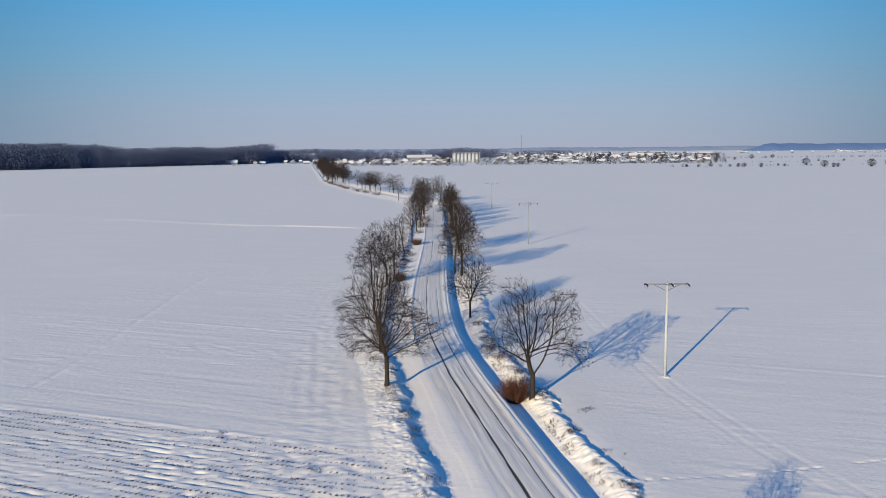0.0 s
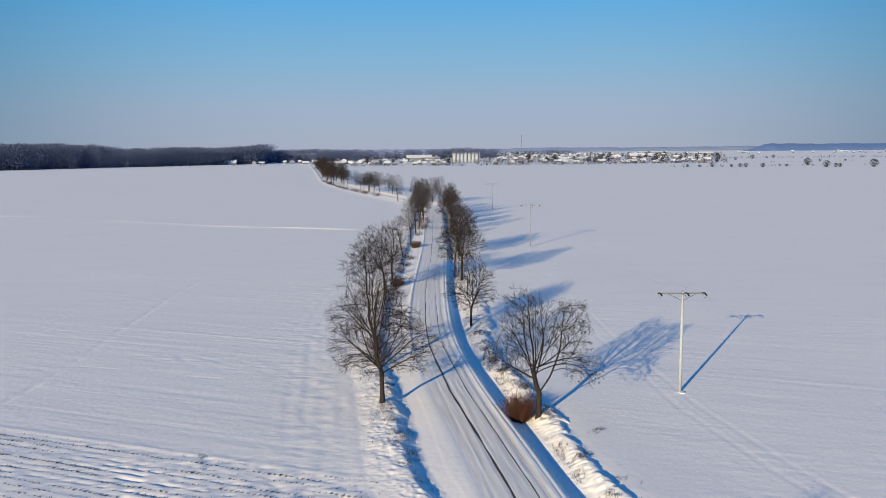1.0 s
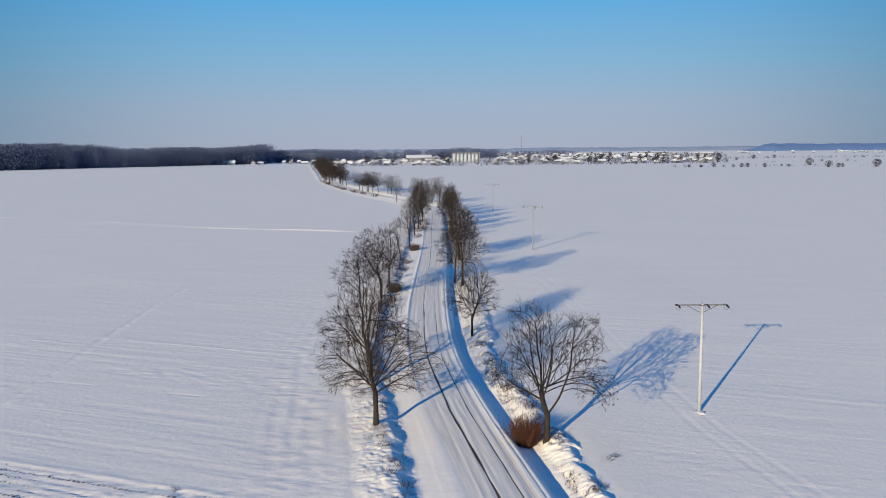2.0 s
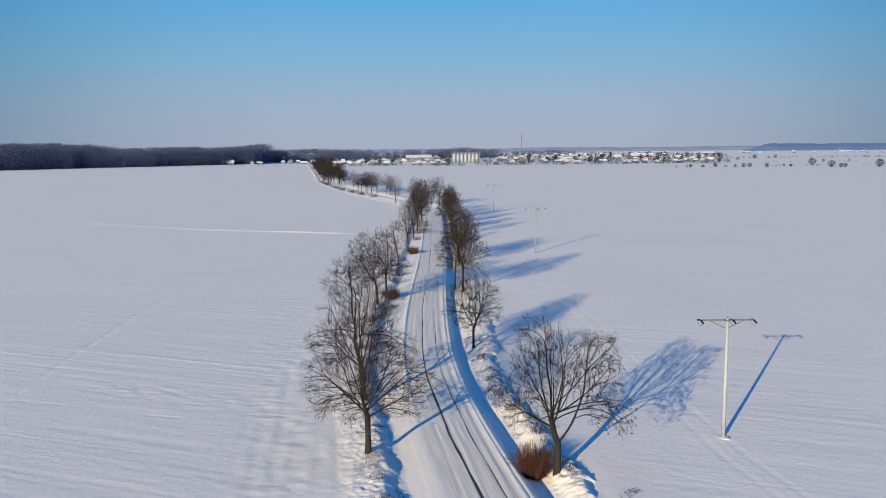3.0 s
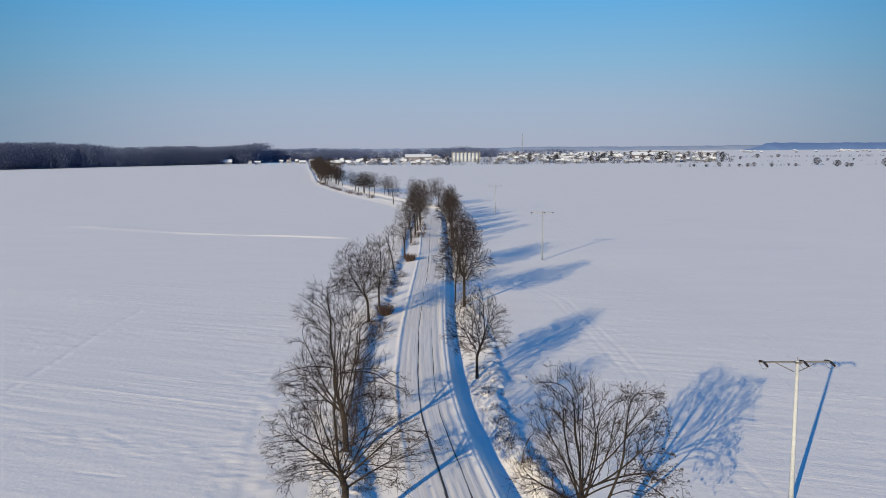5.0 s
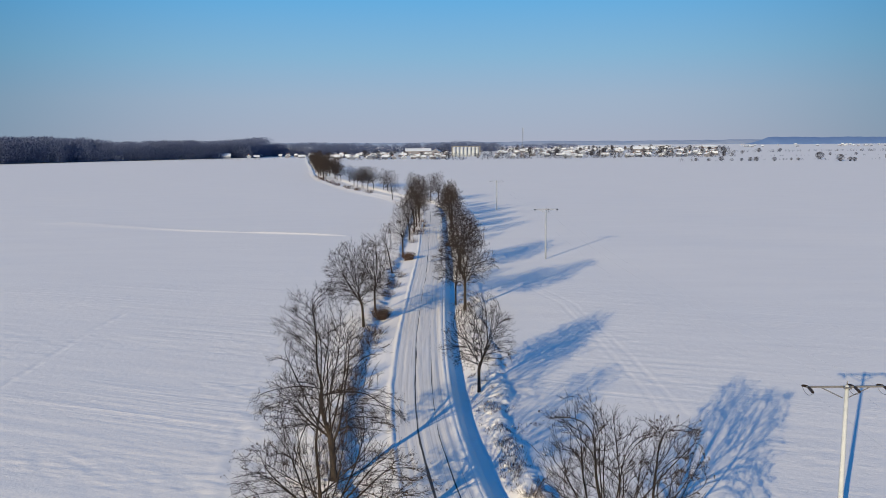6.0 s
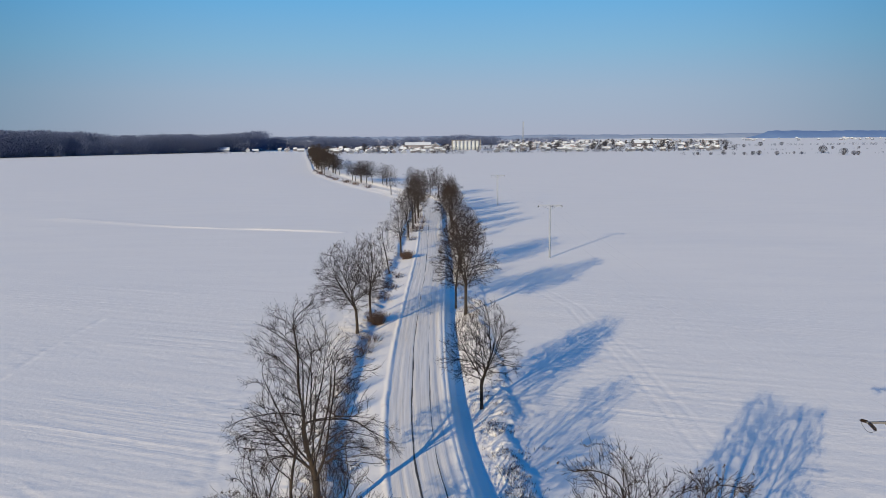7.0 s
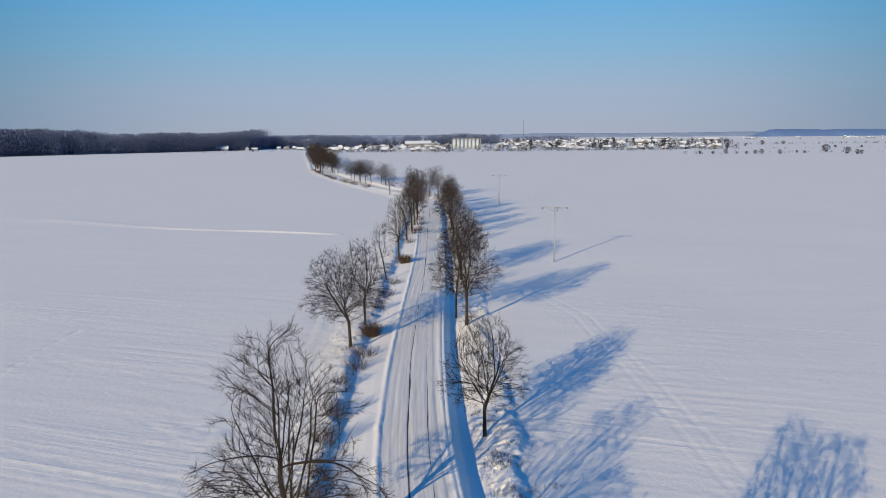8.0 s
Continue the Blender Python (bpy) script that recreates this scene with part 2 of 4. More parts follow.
def value_noise(x, y, seed=0):
    """Smooth lattice noise in -1 .. 1 on arrays."""
    xi, yi = np.floor(x).astype(np.int64), np.floor(y).astype(np.int64)
    fx, fy = x - xi, y - yi
    fx, fy = fx * fx * (3 - 2 * fx), fy * fy * (3 - 2 * fy)

    def h(a, b):
        k = (a * 374761393 + b * 668265263 + seed * 1442695041) & 0xFFFFFFFF
        k = ((k ^ (k >> 13)) * 1274126177) & 0xFFFFFFFF
        k = (k ^ (k >> 16)) & 0xFFFF
        return k / 32767.5 - 1.0
    a, b, c, d = h(xi, yi), h(xi + 1, yi), h(xi, yi + 1), h(xi + 1, yi + 1)
    return (a * (1 - fx) + b * fx) * (1 - fy) + (c * (1 - fx) + d * fx) * fy


def fractal(x, y, seed=0, octaves=3):
    s, amp = 0, 1.0
    for i in range(octaves):
        s = s + amp * value_noise(x * 2 ** i, y * 2 ** i, seed + 17 * i)
        amp *= 0.5
    return s


# ---------------------------------------------------------------- the lie of the land
LINE_Y = [-400, -40, 0, 20, 36, 49.5, 63.8, 78, 93, 103, 115, 134, 150, 170, 200, 234, 270, 295, 312, 330, 349, 366, 390, 424, 463, 520, 600, 766, 1000, 1250, 1700]
LINE_X = [110, 27, 16.6, 11.8, 8.3, 5.45, 3.15, 0.6, -1.4, -2.2, -2.6, -2.95, -3.0, -3.0, -3.2, -4.0, -4.3, -4.9, -6.0, -8.9, -14.0, -20.0, -28.5, -39, -51.5, -67, -84, -113, -155, -198, -280]
_fy = np.arange(-400, 1700, 2.0)
_fx = np.interp(_fy, LINE_Y, LINE_X)
for _ in range(12):
    _fx[1:-1] = 0.25 * _fx[:-2] + 0.5 * _fx[1:-1] + 0.25 * _fx[2:]


def centre(y):
    return np.interp(y, _fy, _fx)


PROFILE_U = [-13, -9.6, -8.6, -7.2, -6.5, -6.1, -5.6, -5.1, -4.6, -3.9, -3.2, -2.8, -2.5, 2.1, 2.3, 2.5, 2.75, 3.1, 3.75, 4.05, 4.7, 5.4, 6.2, 6.9, 7.25, 7.6, 8.1, 8.8, 14]
PROFILE_Z = [0.0, 0.05, 0.17, 0.28, 0.28, 0.10, -0.22, -0.24, -0.12, 0.03, 0.10, 0.11, 0.09, 0.09, 0.14, 0.13, -0.10, -0.50, -0.55, -0.46, -0.27, -0.09, 0.05, 0.12, 0.09, -0.02, 0.0, 0.02, 0.0]


def near_line(x, y, pts):
    """Distance of the places to a broken line, and the way along it."""
    best, along = np.full(np.shape(x), 1e9), np.zeros(np.shape(x))
    run = 0.0
    for (ax, ay), (bx, by) in zip(pts[:-1], pts[1:]):
        dx, dy = bx - ax, by - ay
        ln = math.hypot(dx, dy)
        k = np.clip(((x - ax) * dx + (y - ay) * dy) / ln ** 2, 0, 1)
        d = np.hypot(x - ax - k * dx, y - ay - k * dy)
        along = np.where(d < best, run + k * ln, along)
        best = np.minimum(best, d)
        run += ln
    return best, along


TYRES = [(27.6, 40), (24.9, 50.3), (22.6, 58.3), (19.9, 72.6), (17.9, 97), (17.2, 118), (15.6, 145), (9.5, 168)]
PAWS_RIGHT = [(12.6, 52.3), (19, 53), (29.6, 55.5), (45, 57)]
TRAIL = [(-39.0, 75.2), (-38.7, 82.5), (-39.1, 92.2), (-40.0, 102.7), (-40.6, 114.8), (-41.7, 130.2), (-41.6, 141.0)]
FURROW = [(-37.6, 87.5), (-32.1, 85.9), (-26.7, 83.8), (-21.9, 82.4)]
BRIGHT_TRACK = [(-190, 303), (-157, 290.7), (-106, 267), (-65, 243), (-24, 229)]
ROW_DIR = Vector((21, -7.6, 0)).normalized()


def land(x, y):
    """Height of the snow at places of the plan (arrays)."""
    u = x - centre(y)
    wob = 0.35 * value_noise(y * 0.22, u * 0.0 + 3.0, 5)
    lay = np.where(np.abs(u) > 2.9, u + wob * np.clip((np.abs(u) - 2.9) / 1.5, 0, 1), u)
    ragged = 0.55 * value_noise(y * 0.75, x * 0.3, 25) + 0.14 * value_noise(y * 2.6, x * 0.8, 26)
    lay = np.where(u > 5.6, lay + ragged * np.clip((u - 5.6) / 0.8, 0, 1), lay)
    lay = np.where((u < -5.2) & (u > -8.5), lay + 0.6 * ragged * np.clip((-5.2 - u) / 0.5, 0, 1) * np.clip((u + 8.5) / 0.8, 0, 1), lay)
    lay = lay + 1.15 * np.clip((104 - y) / 8, 0, 1) * np.clip((u - 4.6) / 1.0, 0, 1)
    z = np.interp(lay, PROFILE_U, PROFILE_Z)
    z = np.where((u < -3.2) & (u > -7.5) & (z < 0), z * np.clip((y - 82) / 14, 0.55, 0.62), z)
    # ploughed-up crest along the farther road edge
    z = z + 0.115 * np.clip(1 - np.abs(u + 2.8 + 0.06 * value_noise(y * 0.4, u * 0, 45)) / 0.34, 0, 1) * np.clip((y - 80) / 14, 0, 1) * (1 + 0.22 * value_noise(y * 0.35, u * 0, 44) + 0.25 * value_noise(y * 3.1, u * 2, 46))
    # the right verge is a low bank that drops to the field
    brink = 7.45 + 0.30 * value_noise(y * 0.35, y * 0 + 1, 81) + 0.16 * value_noise(y * 1.3, y * 0 + 2, 82) + 0.24 * value_noise(y * 2.7, x * 1.5, 84)
    bank = np.clip((lay - 4.6) / 2.6, 0, 1) * np.clip((brink - lay) / 0.28, 0, 1)
    z = z + 0.20 * bank * np.clip((126 - y) / 12, 0, 1) * np.clip(0.85 + 0.4 * value_noise(y * 0.5, y * 0 + 4, 83), 0.4, 1.1)
    # rough verges
    left = np.clip(1 - np.abs(lay + 7.3) / 2.3, 0, 1)
    right = np.clip(1 - np.abs(lay - 6.0) / 2.0, 0, 1)
    z = z + (left ** 0.5) * (0.07 * fractal(x * 0.7, y * 0.7, 1) + 0.070 * (0.45 - np.abs(fractal(x * 2.6 + y * 0.8, y * 1.5 - x * 0.5, 2))) + 0.035 * fractal(x * 4.2, y * 3.4, 52, 2))
    z = z + (right ** 0.5) * (0.06 * fractal(x * 0.7, y * 0.7, 3) + 0.085 * (0.45 - np.abs(fractal(x * 2.2, y * 2.4, 4))) + 0.05 * fractal(x * 4.0, y * 3.8, 54, 2))
    # fields: broad swells, wind drifts along the rows
    field = np.clip((np.abs(u) - 8.5) / 6, 0, 1)
    a = x * ROW_DIR.x + y * ROW_DIR.y
    b = -x * ROW_DIR.y + y * ROW_DIR.x
    z = z + field * (0.10 * fractal(x / 40, y / 40, 7, 2) + 0.009 * fractal(a / 9, b / 1.1, 8, 3) + 0.018 * fractal(a / 1.1, b / 0.5, 18, 2) * np.clip(fractal(a / 14, b / 5, 28, 2) + 0.1, 0, 1))
    lines = np.clip(0.15 + 1.2 * fractal(a / 30, b / 9, 38, 2), 0, 1) * field
    z = z + lines * 0.016 * value_noise(b / 0.55, a / 25, 39)
    # stubble rows in the near left field
    rows = np.clip((52.2 - b + 0.35 * value_noise(a / 6, b * 0, 9)) / 0.5, 0, 1) * np.clip((-8.0 - u) / 4, 0, 1)
    rim = np.clip(1 - np.abs(b - 52.5) / 0.5, 0, 1) * np.clip((-9.0 - u) / 4, 0, 1)
    lane = np.floor(b / 0.8)
    bold = np.clip(0.75 + 0.9 * value_noise(lane * 1.7, a / 9, 29), 0.25, 1.0)
    patch = np.clip(0.55 + 0.75 * fractal(a / 5, b / 2.2, 10, 2), 0, 1.2) * np.clip((-u - 9) / 12, 0.3, 1)
    step = np.mod(b / 0.8 + 0.06 * value_noise(a / 4, b * 0, 11), 1.0)
    furrow = np.clip(step / 0.10, 0, 1) * np.clip(1 - (step - 0.10) / 0.42, 0, 1)
    dash = np.clip(0.6 + 1.1 * value_noise(a / 0.38, lane, 19), 0, 1)
    z = z + 0.035 * rim - rows * 0.125 * patch * bold * furrow * dash
    z = z + rows * 0.022 * fractal(x * 1.6, y * 1.6, 12, 2)
    # trodden, lumpy snow between the stubble and the verge
    lumpy = np.clip((54.5 - b) / 3.0, 0, 1) * np.clip((u + 30) / 8, 0, 1) * np.clip((-8.8 - u) / 1.5, 0, 1)
    z = z - lumpy * 0.075 * np.clip(fractal(x * 1.5, y * 1.3, 62, 2) - 0.22, 0, 0.5) + lumpy * 0.03 * fractal(x * 0.9, y * 0.9, 63, 2)
    # headland along the verge, driven lengthways
    head = np.clip(1.3 - 1.3 * np.abs(u + 12.8) / 5.0, 0, 1)
    z = z + head * 0.014 * np.sin(u * 2 * math.pi / 1.5 + 1.5 * value_noise(y / 9, u * 0, 13)) * (0.5 + 0.5 * value_noise(y / 5, u / 2, 14))
    z = z + head * 0.03 * fractal(x * 0.9, y * 0.9, 15, 2)
    # wheel ruts, animal tracks
    d, s = near_line(x, y, TYRES)
    for off in (0.85,):
        e = np.abs(d - off)
        z = z - 0.030 * np.clip(1 - e / 0.24, 0, 1) + 0.010 * np.clip(1 - np.abs(e - 0.45) / 0.25, 0, 1)
    for line in (PAWS_RIGHT,):
        d, s = near_line(x, y, line)
        z = z - 0.06 * np.clip(1 - d / 0.25, 0, 1) * (np.sin(s * 2 * math.pi / 1.1) > 0.3) * (value_noise(s * 0.5, s * 0, 23) > -0.4)
    d, s = near_line(x, y, TRAIL)
    z = z - 0.06 * np.clip(1 - d / 0.30, 0, 1) * np.clip(0.5 + 0.9 * value_noise(s * 1.3, s * 0, 65), 0, 1)
    d, s = near_line(x, y, FURROW)
    z = z - 0.03 * np.clip(1 - d / 0.3, 0, 1) * np.clip(0.4 + 1.0 * value_noise(s * 0.5, s * 0, 66), 0, 1)
    d, s = near_line(x, y, BRIGHT_TRACK)
    z = z + 0.36 * np.clip(1 - d / 1.3, 0, 1) * np.clip(0.45 + 1.3 * value_noise(s / 14, s * 0, 16), 0, 1)
    # under the road
    z = np.where(np.abs(u + 0.15) < 2.1, z - 0.12 * np.clip((2.1 - np.abs(u + 0.15)) / 0.15, 0, 1), z)
    return z


def ground_at(x, y):
    return float(land(np.array([float(x)]), np.array([float(y)]))[0])


def steps(spans):
    out = [spans[0][0]]
    for a, b, d in spans:
        k = max(1, round((b - a) / d))
        out += list(np.linspace(a, b, k + 1)[1:])
    return np.array(out)


def geometric(a, b, d, q):
    out, v = [], a
    while v < b:
        d *= q
        v += d
        out.append(min(v, b))
    return out


def build_ground():
    ys = steps([(-60, 20, 4), (20, 46, 1.0), (46, 70, 0.10), (70, 112, 0.16), (112, 140, 0.3), (140, 200, 0.5), (200, 360, 0.9)])
    ys = np.concatenate([[-4900, -2000, -800, -300, -150], ys, geometric(360, 4950, 0.9, 1.035)])
    inner = steps([(-48, -28, 0.32), (-28, -10, 0.24), (-10, 9.5, 0.13), (9.5, 30, 0.28)])
    us = np.concatenate([-np.array(geometric(48, 4800, 0.32, 1.10))[::-1], inner, geometric(30, 4800, 0.28, 1.10)])
    U, Y = np.meshgrid(us, ys)
    w = np.clip(1 - (np.abs(U) - 100) / 1900, 0, 1)
    X = U + centre(Y) * w
    Z = land(X, Y)
    nr, nc = U.shape
    idx = np.arange(nr * nc).reshape(nr, nc)
    f = np.stack([idx[:-1, :-1], idx[:-1, 1:], idx[1:, 1:], idx[1:, :-1]], -1).reshape(-1, 4)
    v = np.stack([X, Y, Z], -1).reshape(-1, 3)
    ob = new("ground", mesh_np("ground", v, f, SNOW, True))
    tagged(ob, "snow-covered farmland with wind drifts, stubble rows and verges", "snow field", kind="structure")


def build_road():
    us = steps([(-2.55, 2.25, 0.1)])
    ys = steps([(-40, 46, 2), (46, 130, 0.5), (130, 360, 1.0), (360, 1250, 4)])
    U, Y = np.meshgrid(us, ys)
    X = U + centre(Y)
    Z = 0.10 + 0.03 * np.cos(U / 2.55 * 1.5)
    for c, wd, dp in ((-0.75, 0.2, 0.02), (0.75, 0.2, 0.016), (1.4, 0.18, 0.022), (-1.9, 0.2, 0.014)):
        e = np.abs(U - c - 0.25 * value_noise(Y * 0.05, Y * 0, 21))
        Z = Z - dp * np.clip(1 - e / wd, 0, 1) + 0.5 * dp * np.clip(1 - np.abs(e - wd * 1.3) / 0.12, 0, 1)
    Z = Z + 0.012 * fractal(U * 4, Y * 0.4, 22)
    edge = U - 1.68 - 0.25 * value_noise(Y * 0.05, Y * 0, 21)
    Z = Z + 0.055 * np.clip(edge / 0.12, 0, 1) * np.clip((2.2 - U) / 0.15, 0, 1) * (1 + 0.35 * value_noise(Y * 1.7, U * 2, 24))
    nr, nc = U.shape
    idx = np.arange(nr * nc).reshape(nr, nc)
    f = np.stack([idx[:-1, :-1], idx[:-1, 1:], idx[1:, 1:], idx[1:, :-1]], -1).reshape(-1, 4)
    me = mesh_np("road", np.stack([X, Y, Z], -1).reshape(-1, 3), f, ROAD, True, np.stack([U, Y], -1).reshape(-1, 2))
    tagged(new("road", me), "country road under packed snow with dark bare wheel tracks", "road", kind="structure")


build_ground()
build_road()


# ---------------------------------------------------------------- bare trees
class Tubes:
    """Gathers tapered tubes into one mesh."""
    def __init__(self):
        self.v, self.f4, self.n = [], [], 0

    def add(self, pts, r0, r1, sides):
        pts = np.asarray(pts, dtype=float)
        k = len(pts)
        t = np.gradient(pts, axis=0)
        t /= np.linalg.norm(t, axis=1, keepdims=True) + 1e-9
        ref = np.array([0.31, 0.95, 0.05]) if abs(t[0][2]) > 0.8 else np.array([0.05, 0.1, 0.99])
        a = np.cross(t, ref)
        a /= np.linalg.norm(a, axis=1, keepdims=True) + 1e-9
        b = np.cross(t, a)
        r = (np.linspace(r0, r1, k) if r1 is not None else np.asarray(r0))[:, None, None]
        ang = np.arange(sides) * 2 * math.pi / sides
        ring = pts[:, None, :] + r * (np.cos(ang)[None, :, None] * a[:, None, :] + np.sin(ang)[None, :, None] * b[:, None, :])
        self.v.append(ring.reshape(-1, 3))
        i = np.arange(k - 1)[:, None] * sides + np.arange(sides)[None, :]
        j = np.arange(k - 1)[:, None] * sides + (np.arange(sides)[None, :] + 1) % sides
        self.f4.append(np.stack([i, j, j + sides, i + sides], -1).reshape(-1, 4) + self.n)
        self.n += k * sides

    def part(self, name, material, parent, label=""):
        return part_np(name, np.concatenate(self.v), np.concatenate(self.f4), material, parent, label, True)


def unit(v):
    return v / (np.linalg.norm(v) + 1e-9)


def sprout(rng, start, way, length, segs, wander, lift):
    """A wandering line from start along way, drawn upwards by lift."""
    pts, d, p = [start], unit(way), start
    st = length / segs
    for _ in range(segs):
        d = unit(d + rng.normal(0, wander, 3) + np.array([0, 0, lift]))
        p = p + d * st
        pts.append(p)
    return np.array(pts)


def aside(rng, d, angle):
    """A way that leaves d by the angle, to a random side."""
    q = unit(np.cross(d, rng.normal(0, 1, 3)))
    return unit(d * math.cos(angle) + q * math.sin(angle))


def along(pts, k):
    s = k * (len(pts) - 1)
    i = min(int(s), len(pts) - 2)
    return pts[i] + (pts[i + 1] - pts[i]) * (s - i), unit(pts[i + 1] - pts[i])


class Skeleton:
    """The branching frame of a leafless tree: places, and the place that each one grew from."""
    def __init__(self):
        self.p, self.up, self.limb = [], [], []

    def line(self, pts, start, limb):
        """Adds a line of places that grows from the place start; gives their numbers."""
        out = []
        for q in pts:
            self.p.append(np.asarray(q, dtype=float))
            self.up.append(start)
            self.limb.append(limb)
            start = len(self.p) - 1
            out.append(start)
        return out


def arc(rng, a, b, way, segs, wander):
    """A bowed limb from a to b that sets out along way."""
    ln = np.linalg.norm(b - a)
    k = np.linspace(0, 1, segs + 1)[:, None]
    c = a + unit(way) * ln * 0.5
    pts = (1 - k) ** 2 * a + 2 * k * (1 - k) * c + k * k * b
    jog = np.cumsum(rng.normal(0, wander, (segs + 1, 3)), axis=0)
    return pts + (jog - jog[0] - k * (jog[-1] - jog[0])) * ln


def grow(rng, sk, goals, heart, step, reach, near, lift, rounds=150):
    """Lets the frame grow outward from the heart of the tree towards goals spread through the crown, until each one is met."""
    pos = np.array(sk.p)
    up, limb = list(sk.up), list(sk.limb)
    first_free = 4                                       # nothing sprouts from the foot of the trunk
    d = np.linalg.norm(goals[:, None, :] - pos[None, first_free:, :], axis=2)
    best, dist = d.argmin(1) + first_free, d.min(1)
    last = {}
    for _ in range(rounds):
        live = np.where((dist > near) & (dist < reach))[0]
        if not len(live):
            break
        who, inv = np.unique(best[live], return_inverse=True)
        pull = np.zeros((len(who), 3))
        v = goals[live] - pos[best[live]]
        np.add.at(pull, inv, v / (np.linalg.norm(v, axis=1, keepdims=True) + 1e-9))
        pull /= np.linalg.norm(pull, axis=1, keepdims=True) + 1e-9
        heading = pos[who] - pos[np.array(up)[who]]
        heading /= np.linalg.norm(heading, axis=1, keepdims=True) + 1e-9
        outward = pos[who] - heart
        outward /= np.linalg.norm(outward, axis=1, keepdims=True) + 1e-9
        pull += 0.55 * heading + 0.75 * outward + rng.normal(0, 0.10, pull.shape) + np.array([0, 0, lift])
        pull /= np.linalg.norm(pull, axis=1, keepdims=True) + 1e-9
        fresh, base = [], len(pos)
        for w, q in zip(who, pos[who] + pull * step):
            seen = last.setdefault(int(w), [])
            if len(seen) > 2 or any(np.sum((s - q) ** 2) < (0.35 * step) ** 2 for s in seen):
                continue
            seen.append(q)
            fresh.append(q)
            up.append(int(w))
            limb.append(limb[w])
        if not fresh:
            break
        fresh = np.array(fresh)
        pos = np.concatenate([pos, fresh])
        d = np.linalg.norm(goals[:, None, :] - fresh[None], axis=2)
        j, m = d.argmin(1), d.min(1)
        near_er = m < dist
        best = np.where(near_er, j + base, best)
        dist = np.where(near_er, m, dist)
    return pos, np.array(up), np.array(limb)


def tube_batch(pts, r0, r1):
    """Three-sided tubes along many short lines at once: pts (n, k, 3), radii (n,); (corners, faces)."""
    n, k, _ = pts.shape
    t = pts[:, -1] - pts[:, 0]
    t /= np.linalg.norm(t, axis=1, keepdims=True) + 1e-9
    a = np.cross(t, np.array([0.31, 0.82, 0.47]))
    a /= np.linalg.norm(a, axis=1, keepdims=True) + 1e-9
    b = np.cross(t, a)
    r = r0[:, None] + (r1 - r0)[:, None] * np.linspace(0, 1, k)[None, :]
    ang = np.arange(3) * 2 * math.pi / 3
    ring = np.cos(ang)[None, :, None] * a[:, None, :] + np.sin(ang)[None, :, None] * b[:, None, :]
    v = pts[:, :, None, :] + r[:, :, None, None] * ring[:, None, :, :]
    base = (np.arange(n) * k * 3)[:, None, None] + (np.arange(k - 1) * 3)[None, :, None]
    i, j = base + np.arange(3)[None, None, :], base + ((np.arange(3) + 1) % 3)[None, None, :]
    f = np.stack([i, j, j + 3, i + 3], -1).reshape(-1, 4)
    return v.reshape(-1, 3), f


def sprays(rng, at, way, length, bend, lift, segs=2):
    """Short bowed twigs, many at once."""
    d = way + rng.normal(0, bend, way.shape) + np.array([0, 0, lift])
    d /= np.linalg.norm(d, axis=1, keepdims=True) + 1e-9
    pts = [at]
    for _ in range(segs):
        pts.append(pts[-1] + d * (length / segs)[:, None])
        d = d + rng.normal(0, bend * 0.6, d.shape) + np.array([0, 0, lift])
        d /= np.linalg.norm(d, axis=1, keepdims=True) + 1e-9
    return np.stack(pts, 1), d


